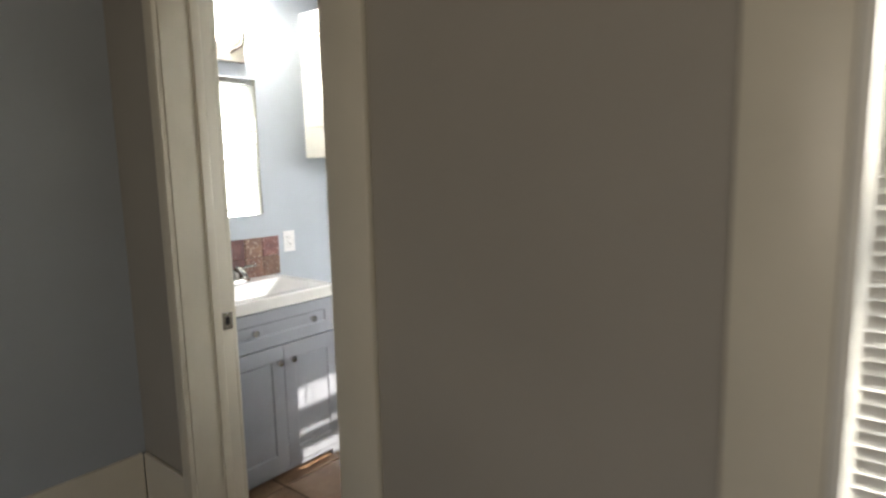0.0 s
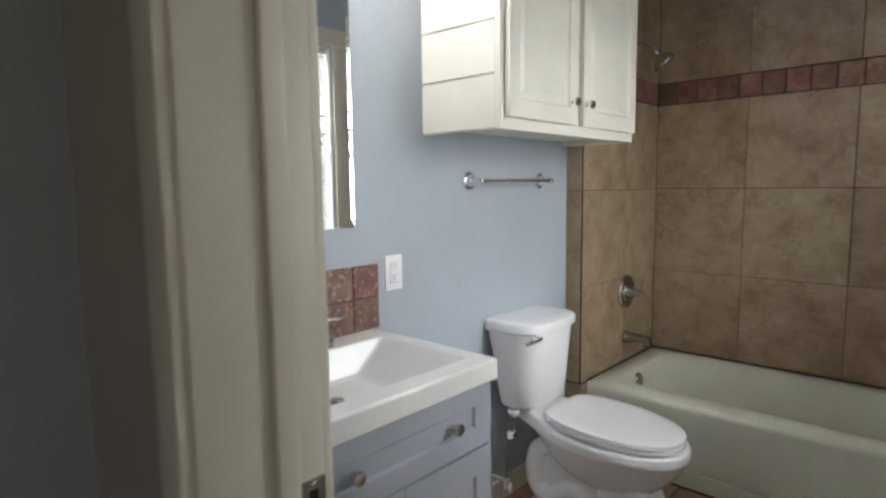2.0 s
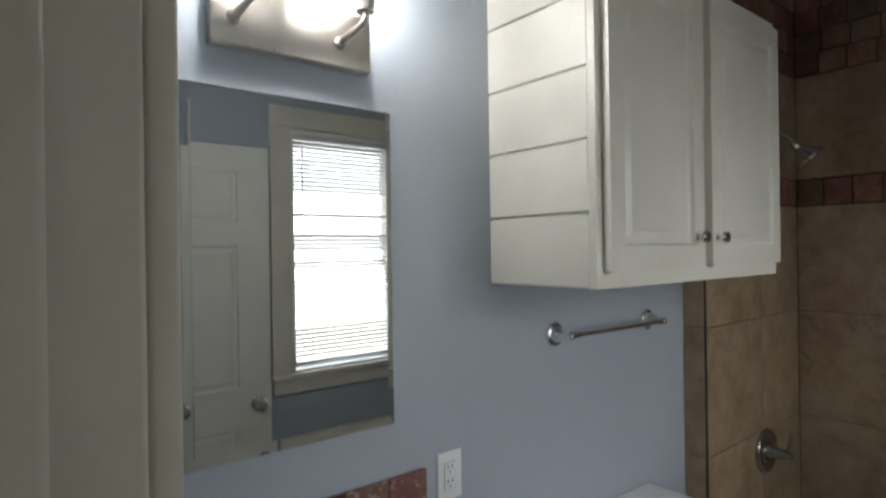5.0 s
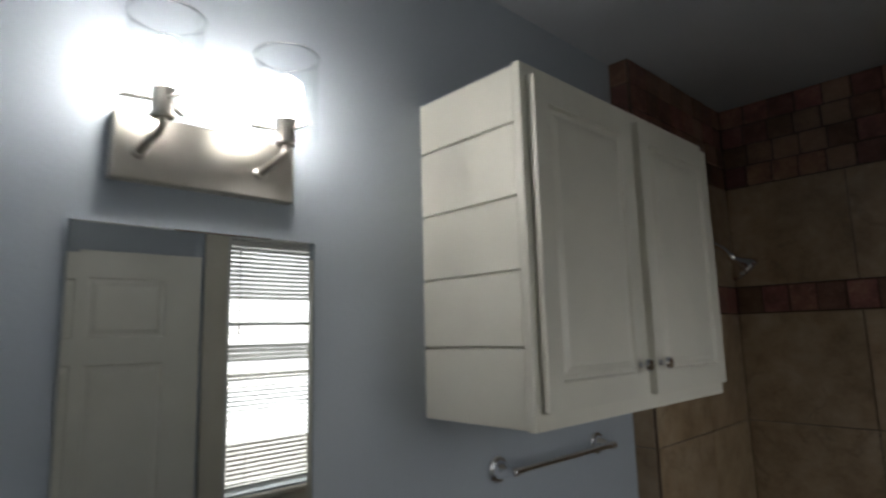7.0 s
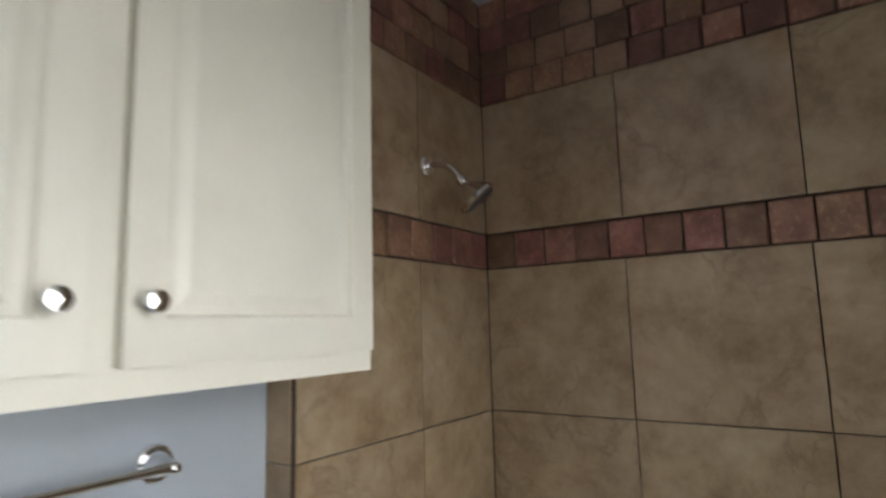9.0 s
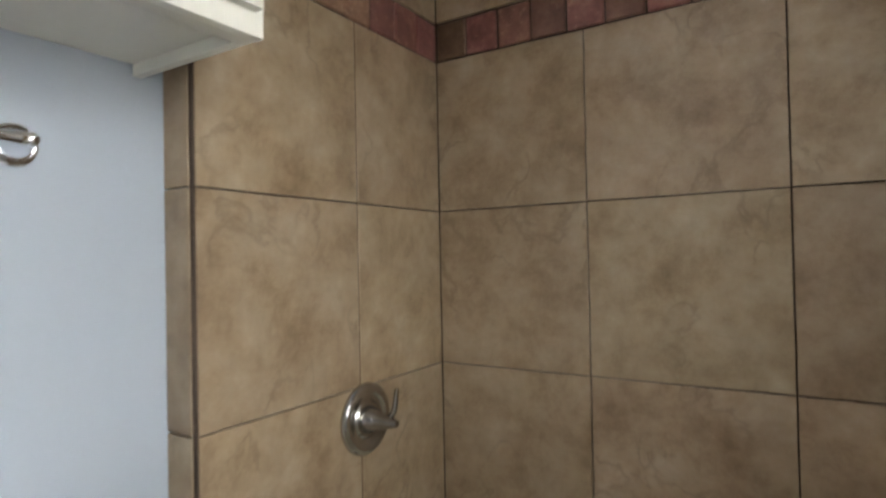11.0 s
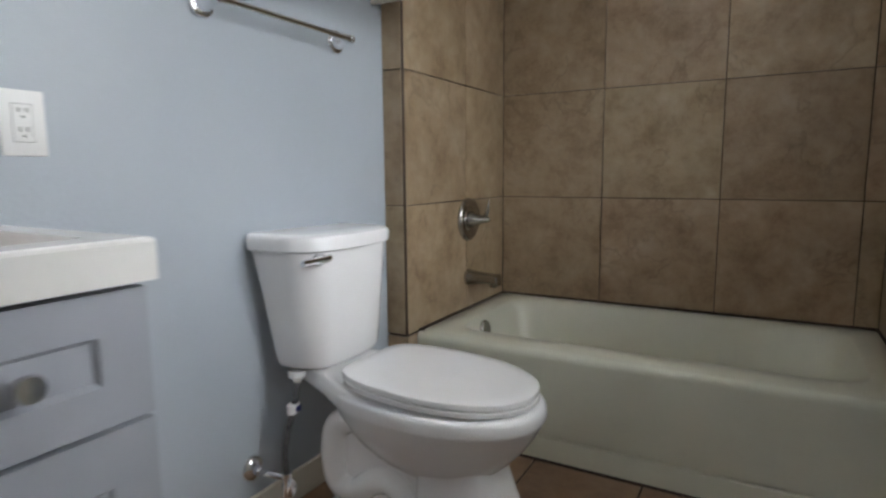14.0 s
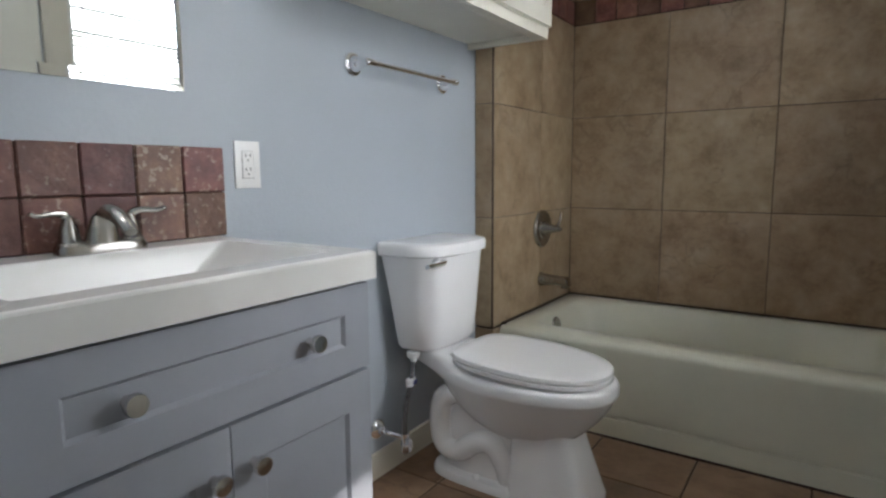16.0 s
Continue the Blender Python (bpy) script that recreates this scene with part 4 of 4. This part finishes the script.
# ---- on the wall above ----
bs = thing("backsplash", (XW, 3.1, 0.893), "red tumbled stone backsplash tiles above the vanity", "backsplash")
part("bed", B(XW + 0.0005, XW + 0.007, 2.775, 3.402, 0.8935, 1.098), GROUT, bs, "dark grout bed", smooth=False)
rnd = random.Random(11)
for i in range(6):
    for j in range(2):
        y1 = 3.406 - i * 0.1055
        y0 = max(y1 - 0.1033, 2.772)
        zz = 0.8945 + j * 0.104
        piece("tile", (0.009, round(y1 - y0, 4), 0.1022), SPLASH, bs, (XW + 0.0095 + rnd.uniform(-0.001, 0.001), (y0 + y1) / 2, zz + 0.050), 0.003)

mirror = thing("mirror", (XW, 3.10, 1.22), "clear wall mirror above the vanity, reflecting the window", "mirror")
MY0, MY1, MZ0, MZ1, MB = 2.882, 3.320, 1.220, 1.908, 0.022
loft_pts = lambda x, i: [(x, MY0 + i * 0.8, MZ0 + i), (x, MY1 - i * 0.5, MZ0 + i), (x, MY1 - i * 0.5, MZ1 - i * 0.1), (x, MY0 + i * 0.8, MZ1 - i * 0.1)]
part("glass", loft(bmesh.new(), [loft_pts(XW + 0.001, 0), loft_pts(XW + 0.0078, 0), loft_pts(XW + 0.0060, MB)]), MIRRORM, mirror, smooth=False)

light = thing("vanity_light", (XW, 3.108, 2.05), "satin nickel two-bulb vanity light with clear glass shades, lit", "wall lamp")
part("backplate", B(XW + 0.0005, XW + 0.030, 2.929, 3.260, 1.981, 2.099, bevel=0.005, seg=3), PLATE, light)
for y in (2.982, 3.199):
    x = -1.920
    arm = part("arm", tube(bmesh.new(), [(XW + 0.029, y - 0.012, 2.030), (x - 0.012, y - 0.004, 2.046), (x, y, 2.058), (x, y, 2.072)], [0.0075, 0.0075, 0.007, 0.007], 12), PLATE, light)
    part("arm_nut", lathe(bmesh.new(), [(0.001, 0), (0.013, 0), (0.013, 0.004), (0.009, 0.008), (0.001, 0.008)], pose(XW + 0.029, y - 0.012, 2.030, 0, 90, 0), 20), PLATE, arm)
    sock = part("socket", lathe(bmesh.new(), [(0.001, 0.068), (0.0165, 0.068), (0.0185, 0.071), (0.0185, 0.076), (0.0172, 0.079), (0.0172, 0.116), (0.0155, 0.119), (0.001, 0.119)], pose(x, y, 2.0), 28), PLATE, light)
    for k in range(3):
        a = radians(15 + 120 * k)
        part("spoke", tube(bmesh.new(), [(x + 0.014 * math.cos(a), y + 0.014 * math.sin(a), 2.098), (x + 0.063 * math.cos(a), y + 0.063 * math.sin(a), 2.098)], 0.0032, 8), PLATE, sock)
    gl = part("shade", lathe(bmesh.new(), [(0.0575, 0.084), (0.060, 0.084), (0.060, 0.243), (0.0575, 0.243), (0.0575, 0.085)], pose(x, y, 2.0), 40, False), THIN, light, "clear glass cylinder shade")
    gl.visible_shadow = False
    rim = part("rim", lathe(bmesh.new(), [(0.0572, 0.2415), (0.0605, 0.2415), (0.0612, 0.2430), (0.0605, 0.2445), (0.0572, 0.2445), (0.0568, 0.2430), (0.0572, 0.2416)], pose(x, y, 2.0), 40, False), GLASS, gl, "polished glass rim")
    rim.visible_shadow = False
    part("bulb", lathe(bmesh.new(), [(0.001, 0.117), (0.013, 0.117), (0.015, 0.132), (0.026, 0.154), (0.030, 0.172), (0.026, 0.190), (0.014, 0.201), (0.001, 0.204)], pose(x, y, 2.0), 24), BULBM, light, "lit frosted bulb")

outlet = thing("wall_outlet", (XW, 3.479, 1.063), "white duplex wall outlet with cover plate", "outlet")
part("plate", B(XW, XW + 0.006, 3.443, 3.517, 1.003, 1.119, bevel=0.0025), OUTLETM, outlet)
part("gap", B(XW + 0.0052, XW + 0.0063, 3.4622, 3.4958, 1.0272, 1.0948), DARKSLOT, outlet, "thin dark gap round the receptacle")
rec = part("receptacle", B(XW + 0.0045, XW + 0.0078, 3.463, 3.495, 1.028, 1.094, bevel=0.0012), OUTLETM, outlet)
for z in (1.046, 1.080):
    for dy in (-0.006, 0.006):
        part("slot", B(XW + 0.0068, XW + 0.0082, 3.479 + dy - 0.0013, 3.479 + dy + 0.0013, z, z + 0.008), DARKSLOT, rec)
    part("slot", B(XW + 0.0068, XW + 0.0082, 3.477, 3.481, z - 0.010, z - 0.006), DARKSLOT, rec)
for z in (1.012, 1.114):
    part("screw", lathe(bmesh.new(), [(0.001, 0), (0.003, 0), (0.002, 0.001), (0.001, 0.0012)], pose(XW + 0.0058, 3.479, z, 0, 90, 0), 10), OUTLETM, outlet)

bar = thing("towel_bar", (XW, 4.095, 1.36), "chrome towel bar on round posts", "towel bar")
for y, s in ((3.868, 1), (4.338, -1)):
    post = part("post", lathe(bmesh.new(), [(0.001, 0), (0.0315, 0), (0.0345, 0.0035), (0.0350, 0.0075), (0.0335, 0.0115), (0.0300, 0.0140), (0.0265, 0.0140), (0.0245, 0.0125), (0.0240, 0.0160), (0.0225, 0.0230), (0.0190, 0.0320), (0.0155, 0.0420), (0.0130, 0.0520), (0.0122, 0.0600), (0.0122, 0.0670), (0.0105, 0.0730), (0.0065, 0.0765), (0.001, 0.0775)], pose(XW - 0.001, y, 1.36, 0, 90, 0), 32), STEEL, bar)
    part("collar", lathe(bmesh.new(), [(0.001, 0), (0.0112, 0), (0.0118, 0.003), (0.0112, 0.008), (0.0095, 0.020), (0.0085, 0.034), (0.001, 0.035)], pose(XW + 0.063, y + s * 0.006, 1.361, -90 * s, 0, 0), 20), STEEL, post)
part("rail", tube(bmesh.new(), [(XW + 0.063, 3.868, 1.361), (XW + 0.063, 4.338, 1.361)], 0.0082, 16), STEEL, bar)

# ---- wall cabinet ----
CY0, CY1, CZ0, CZ1, CXF = 3.628, 4.545, 1.514, 2.294, -1.720
cab = thing("wall_cabinet", (XW, 4.09, CZ0), "warm white two-door wall cabinet with shiplap sides over the toilet", "cabinet")
bm = bmesh.new()
box(bm, XW + 0.001, CXF, CY0 + 0.012, CY1, CZ0 + 0.022, CZ1)
part("body", bm, CABP, cab, smooth=False)
part("bottom_frame", B(CXF - 0.03, CXF - 0.0005, CY0 + 0.012, CY1 - 0.001, CZ0, CZ0 + 0.0215, bevel=0.001), CABP, cab)
part("bottom_frame", B(XW + 0.001, CXF - 0.031, CY0 + 0.012, CY0 + 0.03, CZ0, CZ0 + 0.0215, bevel=0.001), CABP, cab)
part("bottom_frame", B(XW + 0.001, CXF - 0.031, CY1 - 0.019, CY1 - 0.001, CZ0, CZ0 + 0.0215, bevel=0.001), CABP, cab)
zs = [CZ0, 1.680, 1.839, 1.998, 2.160, CZ1]
for z0, z1 in zip(zs, zs[1:]):
    piece("plank", (CXF - XW - 0.002, 0.011, round(z1 - z0 - 0.004, 3)), CABP, cab, ((XW + CXF) / 2, CY0 + 0.0055, (z0 + z1) / 2), 0.002)
bm = bmesh.new()
box(bm, CXF, CXF + 0.019, CY0 - 0.001, CY0 + 0.040, CZ0, CZ1)
box(bm, CXF, CXF + 0.019, CY1 - 0.040, CY1, CZ0, CZ1)
box(bm, CXF, CXF + 0.019, CY0 + 0.040, CY1 - 0.040, CZ0, CZ0 + 0.042)
box(bm, CXF, CXF + 0.019, CY0 + 0.040, CY1 - 0.040, CZ1 - 0.042, CZ1)
box(bm, CXF, CXF + 0.019, 4.040, 4.116, CZ0 + 0.042, CZ1 - 0.042)
part("face_frame", bm, CABP, cab, smooth=False)
for y0, y1, ky in ((CY0 + 0.022, 4.056, 4.020), (4.098, CY1 - 0.016, 4.124)):
    w, h = y1 - y0, 0.714
    bm = panelled(bmesh.new(), w, h, 0.019, [(0.050, w - 0.050, 0.056, h - 0.056)], depth=0.008)
    bmesh.ops.transform(bm, matrix=Matrix.Translation((CXF + 0.0395, y0, 1.550)) @ pose(0, 0, 0, 0, 0, 90), verts=bm.verts[:])
    d = part("door", bm, CABP, cab, smooth=False)
    part("knob", lathe(bmesh.new(), [(0.001, 0), (0.009, 0), (0.007, 0.004), (0.006, 0.012), (0.014, 0.017), (0.016, 0.022), (0.013, 0.028), (0.001, 0.031)], pose(CXF + 0.039, ky, 1.626, 0, 90, 0), 24), CHROME, d, "round chrome knob")

# ---- tiles ----
ROWS_Z = [(0.401, 0.857), (0.857, 1.313), (1.313, 1.768), (1.887, 2.334)]
G = 0.0017
BACK_X = [TX0, -1.487, -1.030, -0.573, TX1]
SIDE_Y = [YT + 0.006, 5.040, TY]
rnd = random.Random(4)


def wob(a):
    return rnd.uniform(-a, a)


for z0, z1 in ROWS_Z:
    for x0, x1 in zip(BACK_X, BACK_X[1:]):
        piece("tile", (round(x1 - x0 - 2 * G, 4), 0.010, round(z1 - z0 - 2 * G, 4)), TILE, bpy.data.objects["wall_north"], ((x0 + x1) / 2, TY + 0.005 + wob(0.0006), (z0 + z1) / 2))
for wall, X, s in ((end_w, TX0, -1), (end_e, TX1, 1)):
    for z0, z1 in ROWS_Z:
        for y0, y1 in zip(SIDE_Y, SIDE_Y[1:]):
            piece("tile", (0.010, round(y1 - y0 - 2 * G, 4), round(z1 - z0 - 2 * G, 4)), TILE, wall, (X + s * 0.005, (y0 + y1) / 2, (z0 + z1) / 2))
    part("grout_joint", B(*sorted((X + s * 0.0015, X + s * 0.012)), 5.0385, 5.0415, 0.404, 1.768), GROUT, wall)
    part("grout_joint", B(*sorted((X + s * 0.0015, X + s * 0.012)), 5.0385, 5.0415, 1.888, 2.334), GROUT, wall)
    part("grout_joint", B(*sorted((X + s * 0.001, X + s * 0.012)), YT + 0.001, YT + 0.0075, 0.402, 2.70, bevel=0.0015), GROUT, wall)
    xr0, xr1 = sorted((X + s * 0.008, (XW if s < 0 else XE) - s * 0.001))
    for z0, z1 in [(0.003, 0.395)] + ROWS_Z:
        piece("edge_tile", (round(xr1 - xr0 - G, 4), 0.010, round(z1 - z0 - 2 * G, 4)), TILE, wall, ((xr0 + xr1) / 2, YT + 0.003, (z0 + z1) / 2))
    piece("edge_tile", (0.010, 0.066, 0.388), TILE, wall, (X + s * 0.005, YT + 0.036, 0.199))


def mosaic(parent, u0, u1, z0, rows, pitch, place, thick, odd):
    n = max(1, round((u1 - u0) / 0.1045))
    w = (u1 - u0) / n
    for j in range(rows):
        slip = rnd.choice((-0.026, -0.012, 0.0, 0.014, 0.028)) if rows > 1 and n > 3 else 0.0
        cuts = [u0] + [u0 + w * i + slip for i in range(1, n)] + [u1]
        for a, b in zip(cuts, cuts[1:]):
            size = thick(b - a - 0.005, pitch - 0.005)
            mat = PALE if odd and rnd.random() < 0.13 else MOSAIC
            piece("tile", [round(v, 4) for v in size], mat, parent, place((a + b) / 2 + wob(0.001), z0 + pitch * (j + 0.5) + wob(0.0008), wob(0.0018)), 0.0035)


for z0, rows, pitch, odd in ((1.770, 1, 0.115, False), (2.336, 4, 0.0945, True)):
    mosaic(bpy.data.objects["wall_north"], TX0, TX1, z0, rows, pitch, lambda u, z, d: (u, TY + 0.005 + d, z), lambda w, h: (w, 0.010, h), odd)
    for wall, X, s in ((end_w, TX0, -1), (end_e, TX1, 1)):
        mosaic(wall, YT + 0.006, TY, z0, rows, pitch, lambda u, z, d: (X + s * 0.005 + d, u, z), lambda w, h: (0.010, w, h), odd)
        xr0, xr1 = sorted((X + s * 0.008, (XW if s < 0 else XE) - s * 0.001))
        mosaic(wall, xr0, xr1, z0, rows, pitch, lambda u, z, d: (u, YT + 0.003 + d * 0.5, z), lambda w, h: (w, 0.010, h), False)

# floor tiles
FP = 0.343
xs = [XW] + [v for v in (-1.15 + FP * k for k in range(-4, 4)) if XW + 0.02 < v < XE - 0.02] + [XE]
ys = [YD - 0.02] + [v for v in (4.365 + FP * k for k in range(-8, 2)) if YD < v < 4.64] + [4.655]
for x0, x1 in zip(xs, xs[1:]):
    for y0, y1 in zip(ys, ys[1:]):
        piece("tile", (round(x1 - x0 - 0.007, 4), round(y1 - y0 - 0.007, 4), 0.009), FLOORT, floor, ((x0 + x1) / 2, (y0 + y1) / 2, Z0 - 0.0045 + wob(0.0004)), 0.0015)
